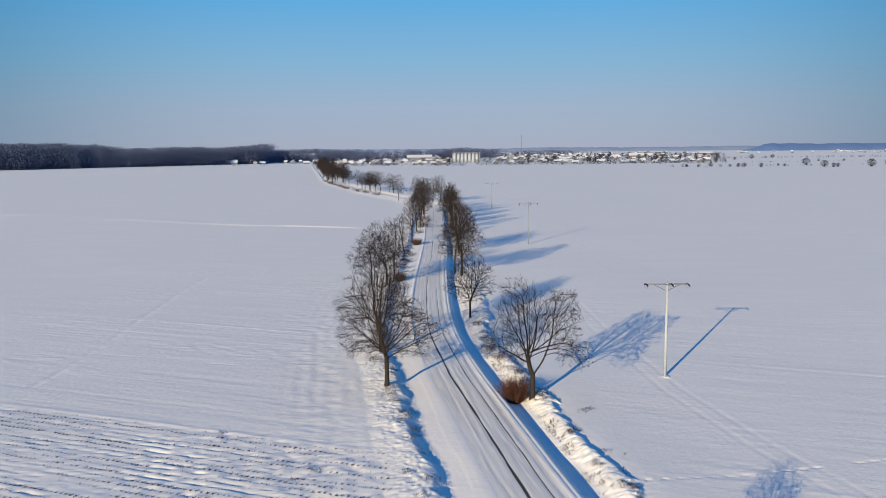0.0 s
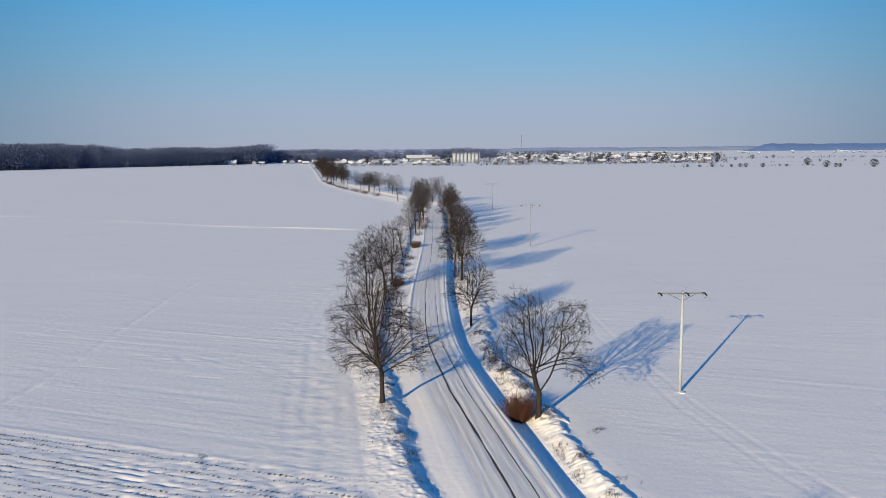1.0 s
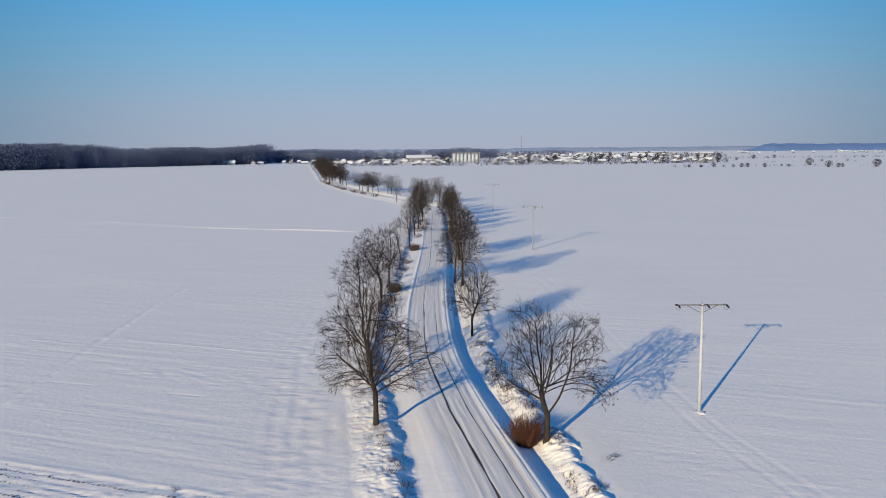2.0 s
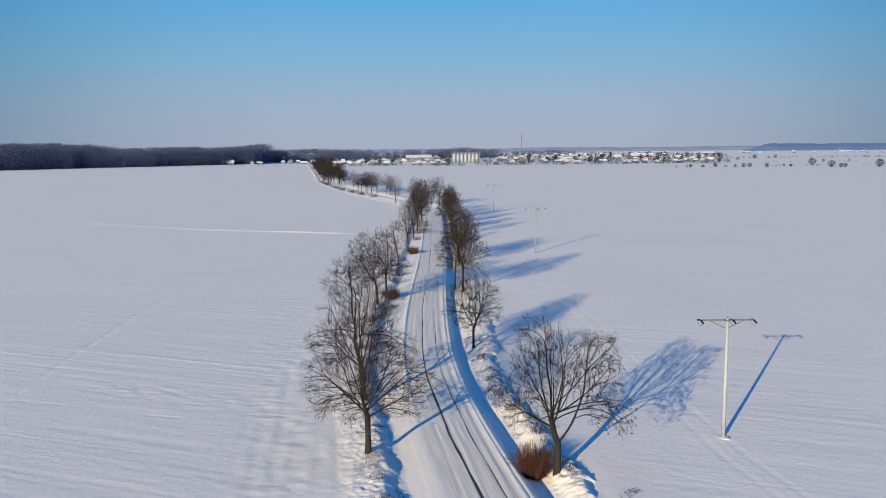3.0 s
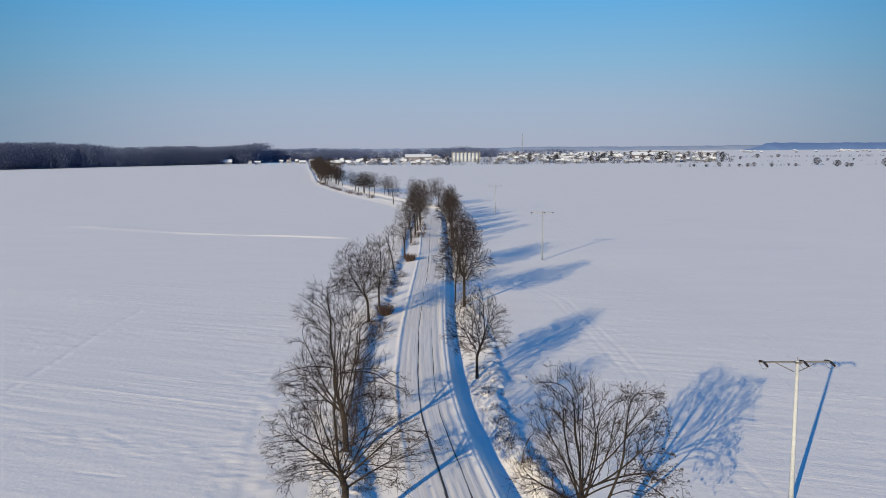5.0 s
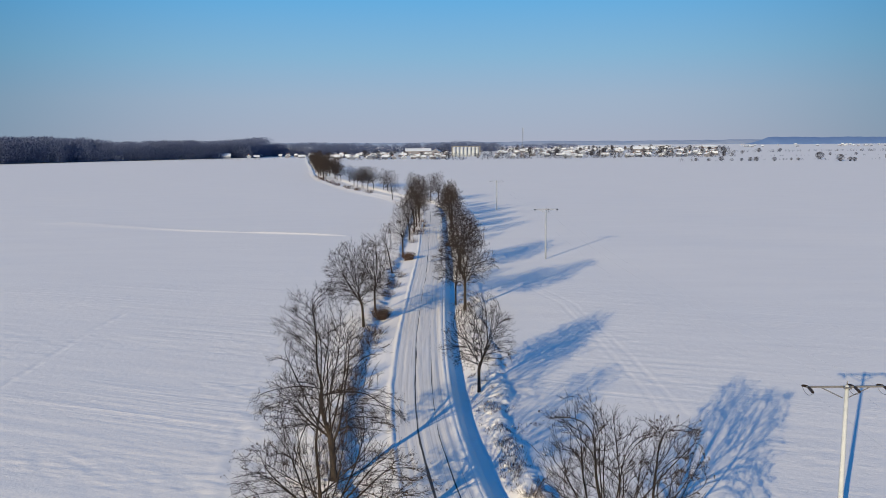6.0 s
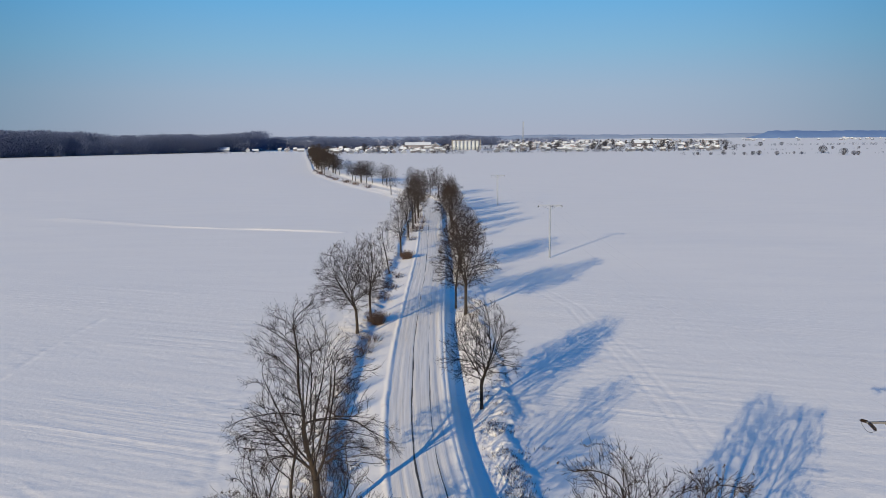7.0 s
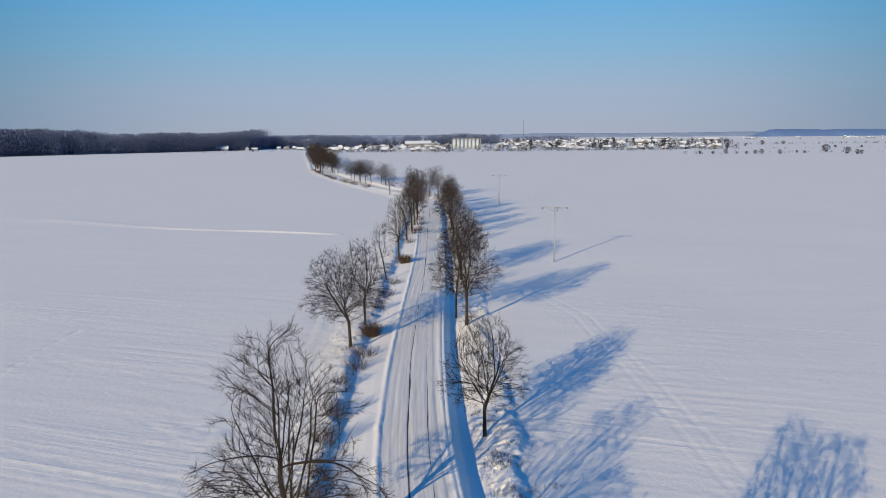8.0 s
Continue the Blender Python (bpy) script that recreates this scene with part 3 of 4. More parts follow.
def bare_tree(name, seed, h, fork, girth, lobes, leaders=6, goals=1100, twigs=1.0, seeds=0, label="", group="roadside trees", lean=(0, 0), lift=0.12, seed_side=0.0):
    """A leafless tree, built round its foot: a trunk, bowed limbs that run out into the lobes of the crown, and fine twigs.
    lobes: (x, y, z, rx, ry, rz, weight) of the ellipsoids that the crown fills."""
    rng = np.random.default_rng(seed)
    thing = new(name)
    tagged(thing, label, "tree", group)
    lobes = np.array(lobes, dtype=float)
    lobes[:, 3:6] *= 0.92                                # twigs reach past the lobes
    share = lobes[:, 6] / lobes[:, 6].sum()
    sk = Skeleton()
    k = np.linspace(0, 1, 7)
    stem = np.stack([lean[0] * k * fork / h + np.cumsum(rng.normal(0, 0.012, 7)) * fork / 3, lean[1] * k * fork / h + np.cumsum(rng.normal(0, 0.012, 7)) * fork / 3, -0.3 + (fork + 0.3) * k], -1)
    foot = sk.line(stem, -1, -1)
    # leaders: one for each lobe's top, the others spread round the crown
    ends = []
    turns = np.searchsorted(np.cumsum(share), (np.arange(leaders) * 0.618 + 0.3) % 1.0)
    for i in range(leaders):
        c = lobes[i if i < len(lobes) else turns[i]]
        if i < len(lobes):
            ends.append(c[:3] + np.array([rng.normal(0, 0.1) * c[3], rng.normal(0, 0.1) * c[4], c[5] * 0.86]))
        else:
            a, e = i * 2.399 + seed, rng.uniform(0.0, 0.9)
            ends.append(c[:3] + 0.74 * c[3:6] * np.array([math.cos(a) * math.cos(e), math.sin(a) * math.cos(e), math.sin(e)]))
    main = None
    for i, e in enumerate(ends):
        if main is None or i < 2:
            src = foot[-1]
        else:
            src = main[min(len(main) - 1, int(len(main) * rng.uniform(0.0, 0.32)))] if e[2] > fork + 2 else foot[-1]
        a = sk.p[src]
        flat = np.array([e[0] - a[0], e[1] - a[1], 0.0])
        way = unit(e - a) + 0.30 * unit(flat) + np.array([0, 0, 0.12 if e[2] > a[2] + 1.5 else 0.30])
        segs = max(4, int(np.linalg.norm(e - a) / 0.4))
        nodes = sk.line(arc(rng, a, e, way, segs, 0.010)[1:], src, i)
        main = main or nodes
    pick = rng.choice(len(lobes), goals, p=share)
    v = rng.normal(0, 1, (goals, 3))
    v /= np.linalg.norm(v, axis=1, keepdims=True)
    v *= (rng.uniform(0, 1, (goals, 1)) ** 0.36)
    aim = lobes[pick, :3] + v * lobes[pick, 3:6]
    aim = aim[aim[:, 2] > 0.55 * fork]
    pos, up, limb = grow(rng, sk, aim, np.array([lobes[0, 0] * 0.4, 0, fork * 0.9]), 0.28, 2.2, 0.38, lift)
    n = len(pos)
    # girth: every branch carries what it bears
    tip = 0.0085
    kids = np.bincount(up[1:], minlength=n)
    leaves = max(2, int((kids == 0).sum()))
    power = math.log(leaves) / math.log(girth * 0.8 / tip)
    load = np.where(kids == 0, tip ** power, 0.0)
    for i in range(n - 1, 0, -1):
        load[up[i]] += load[i]
    rad = load ** (1 / power)
    heir = np.full(n, -1)
    for i in range(1, n):
        q = up[i]
        if heir[q] < 0 or rad[i] > rad[heir[q]]:
            heir[q] = i
    soft = pos.copy()
    for _ in range(3):
        mid = np.where((heir >= 0) & (up >= 0))[0]
        mid = mid[mid > 6]
        soft[mid] = 0.5 * soft[mid] + 0.25 * (soft[up[mid]] + soft[heir[mid]])
    trunk, limbs, fine = Tubes(), {}, Tubes()
    for i in range(n):
        if i and heir[up[i]] == i:
            continue
        chain = [i] if i == 0 else [up[i], i]
        while heir[chain[-1]] >= 0:
            chain.append(heir[chain[-1]])
        r = rad[chain].copy()
        if i:
            r[0] = r[1]
        if i == 0:
            cut = min(len(chain) - 1, len(stem) - 1)
            flare = np.array([1.55, 1.22, 1.08] + [1.0] * 40)[:cut + 1]
            trunk.add(soft[chain[:cut + 1]], r[:cut + 1] * flare, None, 10)
            limbs.setdefault(0, Tubes()).add(soft[chain[cut:]], r[cut:], None, 7)
        elif r[0] > 0.018:
            limbs.setdefault(int(max(0, limb[i])), Tubes()).add(soft[chain], r, None, 6 if r[0] > 0.06 else 4)
        else:
            fine.add(soft[chain], r, None, 3)
    trunk.part("trunk", BARK, thing)
    for key in sorted(limbs):
        limbs[key].part("limb", BARK, thing)
    # twigs
    bearer = np.where((rad < 0.020) & (np.arange(n) > 8))[0]
    bearer = np.concatenate([bearer, bearer[kids[bearer] == 0]])
    bearer = rng.choice(bearer, int(len(bearer) * 1.75 * twigs), replace=True)
    way = soft[bearer] - soft[up[bearer]] + 0.12 * (soft[bearer] - np.array([0, 0, fork])) / h
    way /= np.linalg.norm(way, axis=1, keepdims=True) + 1e-9
    m = len(bearer)
    p1, d1 = sprays(rng, soft[bearer], way, rng.uniform(0.20, 0.58, m), 0.40, 0.06)
    v1, f1 = tube_batch(p1, np.full(m, 0.0074), np.full(m, 0.0050))
    again_ = rng.integers(0, m, int(m * 0.9))
    p2, d2 = sprays(rng, p1[again_, rng.integers(0, 2, len(again_)) + 1], d1[again_], rng.uniform(0.18, 0.45, len(again_)), 0.36, 0.06)
    v2, f2 = tube_batch(p2, np.full(len(again_), 0.0056), np.full(len(again_), 0.0042))
    vs, fs = [np.concatenate(fine.v)] if fine.v else [], [np.concatenate(fine.f4)] if fine.v else []
    off = len(vs[0]) if vs else 0
    part_np("crown", np.concatenate(vs + [v1, v2]), np.concatenate(fs + [f1 + off, f2 + off + len(v1)]), TWIG, thing, "fine leafless twigs", True)
    if seeds:
        tips = p2[:, -1]
        odds = np.exp(seed_side * tips[:, 0]) if seed_side else np.ones(len(tips))
        c = tips[rng.choice(len(tips), min(seeds, len(tips)), replace=False, p=odds / odds.sum())]
        c = np.repeat(c, 3, axis=0) + rng.normal(0, 0.04, (len(c) * 3, 3)) - np.array([0, 0, 0.03])
        w = rng.normal(0, 0.03, (len(c), 2))
        z = np.zeros(len(c))
        v = np.stack([c, c + np.stack([w[:, 0], w[:, 1], z - 0.07], -1), c + np.stack([w[:, 1], -w[:, 0], z - 0.09], -1), c + np.stack([-w[:, 0], w[:, 0], z - 0.05], -1)], 1).reshape(-1, 3)
        b = np.arange(len(c))[:, None, None] * 4
        f = (b + np.array([(0, 1, 2), (0, 2, 3), (0, 3, 1), (1, 3, 2)])[None]).reshape(-1, 3)
        tagged(part_np("seed_keys", v, f, SEED, thing, "dark hanging clusters of dry seed keys"), kind="stuff")
    return thing


def round_crown(h, fork, r, dx=0.0, low=0.8):
    """Lobes of a plain rounded crown: a dome and a skirt of spreading lower limbs."""
    z0 = fork * low
    return [(dx, 0, z0 + (h - z0) * 0.56, r * 0.86, r * 0.86, (h - z0) * 0.44, 1.0), (dx * 0.5, 0, z0 + (h - z0) * 0.34, r, r, (h - z0) * 0.30, 0.75)]


def tall_crown(h, fork, r, dx=0.0):
    """Lobes of a slim crown on a through-going stem."""
    z0 = fork * 0.85
    return [(dx, 0, z0 + (h - z0) * 0.66, r * 0.66, r * 0.66, (h - z0) * 0.34, 0.9), (dx * 0.4, 0, z0 + (h - z0) * 0.36, r, r, (h - z0) * 0.33, 1.0)]


def plant(thing, x, y, turn=0.0, scale=1.0, sink=0.0):
    thing.matrix_basis = pose(x, y, ground_at(x, y) - sink, 0, 0, turn) @ Matrix.Scale(scale, 4)
    return thing


def again(thing, x, y, turn, scale, wide=1.0, label=""):
    ob = copy_thing(thing, pose(x, y, ground_at(x, y) - 0.05, 0, 0, turn))
    ob.scale = (scale * wide, scale * wide, scale)
    if label:
        ob["label"] = label
    return ob


def planted_trees():
    plant(bare_tree("tree", 11, 10.4, 2.5, 0.25, [(-0.1, 0, 6.4, 3.0, 3.0, 4.0, 1.0), (-2.0, 0.2, 4.9, 2.5, 2.6, 2.2, 0.60), (2.4, -0.2, 4.7, 2.6, 2.6, 2.1, 0.58), (0.2, 0, 3.6, 4.5, 3.6, 1.1, 0.25)], 17, 2000, 1.0, seeds=170,
                    label="bare ash with spreading limbs and hanging seed clusters"), -5.8, 73.6)
    plant(bare_tree("tree", 12, 12.5, 2.3, 0.25, [(-0.9, 0, 8.5, 2.6, 2.6, 3.9, 1.0), (0.6, 0, 7.4, 2.6, 2.6, 3.6, 0.8), (-2.2, 0, 4.9, 2.5, 2.5, 2.2, 0.6), (2.2, 0, 4.4, 2.2, 2.4, 1.9, 0.35)], 17, 2000, 1.0, lean=(-0.5, 0),
                    label="tall bare broadleaf tree with steep limbs at the field's edge"), -7.3, 86.0)
    plant(bare_tree("tree", 13, 10.2, 1.9, 0.27, [(-0.95, 0, 6.9, 2.4, 2.4, 3.6, 1.1), (2.0, 0, 6.5, 2.0, 2.1, 2.9, 0.75), (-1.7, 0, 4.6, 2.3, 2.3, 1.6, 0.26), (3.2, 0, 3.9, 1.9, 1.9, 1.1, 0.14)], 17, 2000, 1.0, seeds=230, seed_side=0.55,
                    label="bare ash forked low into fanned limbs with seed clusters"), 7.1, 70.4)
    r2 = plant(bare_tree("tree", 24, 8.9, 2.1, 0.17, round_crown(8.9, 2.1, 3.3), 16, 1350, 1.0, label="slender bare tree with a round crown between road and field"), 2.6, 106.5)
    r3 = plant(bare_tree("tree", 15, 12.2, 3.0, 0.22, tall_crown(12.2, 3.0, 4.2), 15, 1500, 1.0, label="tall bare tree with a straight trunk beside the road"), 2.1, 141.3)
    l2 = plant(bare_tree("tree", 16, 9.9, 2.5, 0.19, round_crown(9.9, 2.5, 4.4, -1.0), 15, 1500, 1.0, lean=(-0.7, 0), label="bare tree leaning over the snow field, beside a twin"), -9.9, 130.6)
    l2b = plant(bare_tree("tree", 17, 9.9, 2.4, 0.16, round_crown(9.9, 2.4, 3.0), 11, 900, 1.0, label="bare slim tree standing close to its neighbour"), -9.5, 141.0)
    plant(bare_tree("tree", 18, 8.2, 3.0, 0.12, [(-0.9, 0, 6.2, 1.3, 1.3, 2.0, 1.0), (-0.2, 0, 4.0, 1.2, 1.2, 1.3, 0.4)], 5, 300, 0.9, lean=(-1.6, 0), label="thin crooked young tree with few branches"), -9.3, 172.0)
    l4 = plant(bare_tree("tree", 19, 11.3, 2.6, 0.19, tall_crown(11.3, 2.6, 3.0), 12, 780, 0.8, label="upright bare tree on the verge beside a dark bush"), -8.7, 192.0)
    far_a = bare_tree("tree", 20, 11.5, 2.2, 0.2, round_crown(11.5, 2.2, 3.3), 13, 760, 0.8, label="bare broadleaf tree in the roadside row")
    plant(far_a, -8.7, 220.0)
    rows = [(l2b, 0.9, 147.0, 70, 0.95, 1.0), (r2, 1.9, 172.0, 200, 1.15, 1.0), (l2, 1.8, 181.0, 140, 1.0, 0.9), (far_a, 1.0, 222.0, 20, 0.98, 1.15),
            (l2, 0.7, 236.5, 33, 1.05, 0.9), (l4, 0.6, 255.0, 310, 1.0, 1.3),
            (l2b, 0.3, 272.0, 201, 1.1, 1.0), (far_a, 0.2, 284.0, 15, 0.95, 0.9), (l4, 0.4, 295.0, 77, 0.8, 1.0),
            (l4, -8.3, 235.5, 120, 1.15, 1.0), (far_a, -8.2, 247.0, 220, 1.1, 0.9), (r3, -7.9, 261.0, 10, 1.05, 0.9), (l2b, -8.6, 275.0, 40, 1.2, 1.0), (far_a, -9.2, 290.0, 180, 1.05, 0.9),
            (r2, 1.0, 308.0, 60, 0.88, 0.8), (r2, -1.2, 316.5, 160, 0.72, 0.8), (far_a, -3.6, 334.0, 30, 0.98, 1.0), (l2, -6.7, 342.0, 130, 1.05, 0.9),
            (far_a, -21.0, 347.0, 250, 0.98, 1.0), (l4, -14.5, 362.0, 200, 0.95, 1.1),
            (far_a, -30.0, 421.0, 90, 0.86, 1.0), (l4, -27.5, 412.0, 130, 0.82, 1.2), (l2, -35.4, 430.0, 10, 1.05, 1.1), (far_a, -38.5, 434.0, 170, 0.98, 1.15), (r3, -42.0, 441.0, 75, 0.85, 1.1), (l2, -45.0, 446.0, 190, 0.95, 1.1),
            (far_a, -47.5, 455.0, 12, 0.85, 1.2), (l4, -40.5, 431.0, 260, 0.9, 1.3), (far_a, -55.0, 500.0, 75, 0.85, 1.0)]
    for src, x, y, turn, sc, wide in rows:
        again(src, x, y, turn, sc, wide)
    # a thicket where the road leaves the fields
    rng = np.random.default_rng(5)
    for i in range(40):
        k = i / 39
        y = 520 + 470 * k ** 1.35 + rng.uniform(-5, 5)
        x = float(centre(y)) + rng.choice([-4.0, -2.5, 3.0, 5.0]) + rng.uniform(-1.2, 1.2)
        again((far_a, l2, l4, r3)[i % 4], x, y, rng.uniform(0, 360), rng.uniform(0.95, 1.3), 1.1, "bare tree in a dense roadside thicket")
    # behind the first view, its crown's shadow lies on the field
    again(r2, 12.8, 36.2, 40, 0.62, 1.0)


planted_trees()


def bush(name, seed, h, radius, stems, material, label, twiggy=3):
    rng = np.random.default_rng(seed)
    thing = new(name)
    tagged(thing, label, "bush", "verge bushes")
    t, tw = Tubes(), Tubes()
    for _ in range(stems):
        r = radius * 0.55 * math.sqrt(rng.uniform(0, 1))
        a = rng.uniform(0, 2 * math.pi)
        p = np.array([r * math.cos(a), r * math.sin(a), -0.1])
        w = np.array([math.cos(a) * r * 0.9 / radius, math.sin(a) * r * 0.9 / radius, 1.0]) + rng.normal(0, 0.18, 3)
        pts = sprout(rng, p, w, h * rng.uniform(0.6, 1.05), 5, 0.10, 0.02)
        t.add(pts, 0.014, 0.005, 3)
        for _ in range(twiggy):
            q, d = along(pts, rng.uniform(0.3, 0.95))
            tw.add(sprout(rng, q, aside(rng, d, radians(rng.uniform(20, 45))), rng.uniform(0.25, 0.6), 2, 0.1, 0.08), 0.008, 0.004, 3)
    tagged(t.part("brushwood", material, thing), kind="stuff")
    tagged(tw.part("fine_brush", material, thing), kind="stuff")
    return thing


def planted_bushes():
    plant(bush("bush", 31, 2.4, 1.1, 560, RUST, "dense russet leafless bush at the foot of an ash"), 5.65, 71.0)
    dark = plant(bush("bush", 32, 1.7, 1.3, 330, BROWN, "dense dark leafless bush on the verge"), -8.3, 136.4)
    thin = plant(bush("bush", 33, 1.3, 1.3, 55, BROWN, "open brushy undergrowth dusted with snow"), -8.6, 104.0)
    for src, x, y, turn, sc, wide in [(dark, -7.4, 187.6, 50, 1.0, 1.0), (thin, -8.7, 110.0, 90, 1.0, 1.2), (thin, -8.3, 98.5, 190, 0.75, 1.2), (thin, -9.3, 118.0, 10, 0.8, 1.2), (thin, -8.7, 150.0, 33, 0.9, 1.2),
                                      (thin, -8.3, 159.0, 210, 0.9, 1.3), (thin, -7.8, 168.0, 80, 0.8, 1.2), (thin, -7.8, 214.0, 80, 0.9, 1.4), (thin, -7.5, 229.0, 80, 1.2, 1.6), (thin, -6.9, 234.0, 10, 1.0, 1.4), (thin, -7.2, 247.0, 140, 1.2, 1.7),
                                      (thin, -7.4, 258.0, 10, 0.9, 1.4), (thin, 5.0, 84.0, 10, 0.45, 1.7), (thin, 3.7, 93.0, 70, 0.4, 1.8), (thin, -7.5, 88.0, 30, 0.85, 1.3), (thin, -7.9, 91.5, 75, 0.9, 1.2), (thin, -8.2, 95.0, 130, 0.8, 1.4), (thin, -8.6, 123.5, 70, 1.0, 1.2), (thin, -8.5, 128.0, 170, 1.1, 1.2), 
                                      (thin, 6.6, 77.5, 70, 0.45, 1.7), (thin, 4.4, 88.5, 210, 0.4, 1.7)]:
        again(src, x, y, turn, sc, wide)
    rng = np.random.default_rng(8)
    for i in range(16):
        y = 395 + 11 * i + rng.uniform(-4, 4)
        again(thin, float(centre(y)) - 6.0 + rng.uniform(-1.5, 1.5), y, rng.uniform(0, 360), rng.uniform(0.9, 1.7), 1.5)


planted_bushes()


def dry_grass():
    """Weed stalks that poke out of the snow of the verges and the near stubble."""
    rng = np.random.default_rng(77)
    cx, cy, ch = [], [], []

    def tufts(x, y, h, spread, n):
        k = np.repeat(np.arange(len(x)), n)
        cx.append(x[k] + rng.normal(0, 1, len(k)) * spread)
        cy.append(y[k] + rng.normal(0, 1, len(k)) * spread)
        ch.append(h[k] * rng.uniform(0.5, 1.1, len(k)))
    m = 26000
    y = 46 + 210 * rng.uniform(0, 1, m) ** 1.5
    u = np.where(rng.uniform(0, 1, m) < 0.66, rng.normal(5.3, 0.85, m), rng.normal(-6.6, 0.8, m))
    keep = (fractal(u * 1.3, y * 0.8, 71, 3) + 0.48 * np.exp(-((y - 86) / 15) ** 2) * (u > 0) + 0.25 * np.exp(-((y - 100) / 30) ** 2) * (u < 0) + rng.normal(0, 0.12, m) > np.where(u > 0, 0.38, 0.28)) & ((u > 4.2) | (u < -5.5))
    x = centre(y) + u
    tufts(x[keep], y[keep], 0.05 + 0.3 * rng.uniform(0, 1, keep.sum()) ** 2.2, 0.13, 5)
    m = 24000
    a, b = np.round(rng.uniform(-58, 15, m) / 0.42) * 0.42, rng.uniform(36, 52.2, m)
    lane = np.floor(b / 0.8)
    b = lane * 0.8 + rng.normal(0, 0.03, m)
    x, y = a * ROW_DIR.x - b * ROW_DIR.y, a * ROW_DIR.y + b * ROW_DIR.x
    keep = (x - centre(y) < -9) & (rng.uniform(0, 1, m) < np.clip(0.35 + 1.3 * value_noise(lane * 1.7, a / 5, 33), 0.08, 1))
    tufts(x[keep], y[keep], rng.uniform(0.06, 0.19, keep.sum()), 0.05, 4)
    for px_, py_, n in ((11.3, 67.1, 10), (10.9, 66.6, 6), (11.8, 67.3, 6), (-17.7, 61.9, 8), (-9.2, 54.6, 8), (-10.4, 53.0, 8), (6.5, 97.2, 6), (6.9, 97.0, 6)):
        tufts(px_ + rng.normal(0, 0.25, n), py_ + rng.normal(0, 0.25, n), np.full(n, 0.2), 0.10, 5)
    x, y, h = np.concatenate(cx), np.concatenate(cy), np.concatenate(ch)
    z = land(x, y) - 0.03
    a = rng.uniform(0, 6.283, len(x))
    o = np.stack([x, y, z], -1)
    w = np.stack([np.cos(a), np.sin(a), a * 0], -1) * 0.019
    tip = o + np.stack([rng.normal(0, 0.5, len(x)) * h, rng.normal(0, 0.5, len(x)) * h, h], -1)
    v = np.stack([o - w, o + w, tip], 1).reshape(-1, 3)
    ob = new("dry_grass", mesh_np("dry_grass", v, np.arange(len(v)).reshape(-1, 3), GRASS))
    tagged(ob, "dry weed stalks poking through the snow", "dry grass", kind="stuff")


dry_grass()


# ---------------------------------------------------------------- power line
def box(bm, size, m):
    r = bmesh.ops.create_cube(bm, size=1.0, matrix=m @ Matrix.Diagonal((*size, 1)))
    return r["verts"]


def rod(bm, a, b, r0, r1=None, sides=10):
    a, b = Vector(a), Vector(b)
    d = b - a
    m = Matrix.Translation((a + b) / 2) @ d.to_track_quat("Z", "Y").to_matrix().to_4x4()
    bmesh.ops.create_cone(bm, cap_ends=True, segments=sides, radius1=r0, radius2=r1 if r1 is not None else r0, depth=d.length, matrix=m)


POLE_H, ARM = 8.95, 2.02
PINS = (-ARM + 0.06, 0.42, ARM - 0.06)


def power_pole(girth=1.0, concrete=None, steel=None, label="pale concrete power pole with a steel crossarm and dark insulators"):
    thing = new("power_pole")
    tagged(thing, label, "power pole", "poles of the power line")
    bm = bmesh.new()
    rod(bm, (0, 0, -0.5), (0, 0, POLE_H), 0.18 * girth, 0.115 * girth, 16)
    part("pole", bm, concrete or CONCRETE, thing, smooth=True)
    bm = bmesh.new()
    rod(bm, (0, 0, POLE_H), (0, 0, POLE_H + 0.22), 0.035, 0.02, 8)
    part("top_spike", bm, STEEL, thing)
    bm = bmesh.new()
    box(bm, (2 * ARM, 0.09, 0.09), pose(0, 0.14, POLE_H - 0.12))
    box(bm, (0.34, 0.36, 0.10), pose(0, 0.0, POLE_H - 0.12))
    bmesh.ops.bevel(bm, geom=bm.edges[:], offset=0.008, segments=1, affect="EDGES")
    arm = part("crossarm", bm, steel or STEEL, thing)
    for s in (-1, 1):
        bm = bmesh.new()
        rod(bm, (s * 0.12, 0.14, POLE_H - 0.72), (s * (ARM - 0.75), 0.14, POLE_H - 0.15), 0.028, sides=6)
        part("brace", bm, steel or STEEL, thing)
    for x in PINS:
        for s in (-1, 1):
            bm = bmesh.new()
            y0 = 0.14 + s * 0.05
            for i in range(5):
                yc = y0 + s * (0.10 + 0.10 * i)
                rod(bm, (x, yc - 0.03, POLE_H - 0.12 - 0.02 * i), (x, yc + 0.03, POLE_H - 0.125 - 0.02 * i), 0.075, 0.045 if s > 0 else 0.075, 10)
            rod(bm, (x, y0, POLE_H - 0.12), (x, y0 + s * 0.62, POLE_H - 0.24), 0.035, sides=6)
            part("insulator", bm, INSULATOR, arm, "dark string insulator")
        t = Tubes()
        t.add(np.array([[x, 0.14 + 0.66 * k, POLE_H - 0.24 - 0.28 * (1 - k * k)] for k in np.linspace(-1, 1, 9)]), 0.012, 0.012, 4)
        t.part("jumper_wire", WIRE, thing)
    return thing


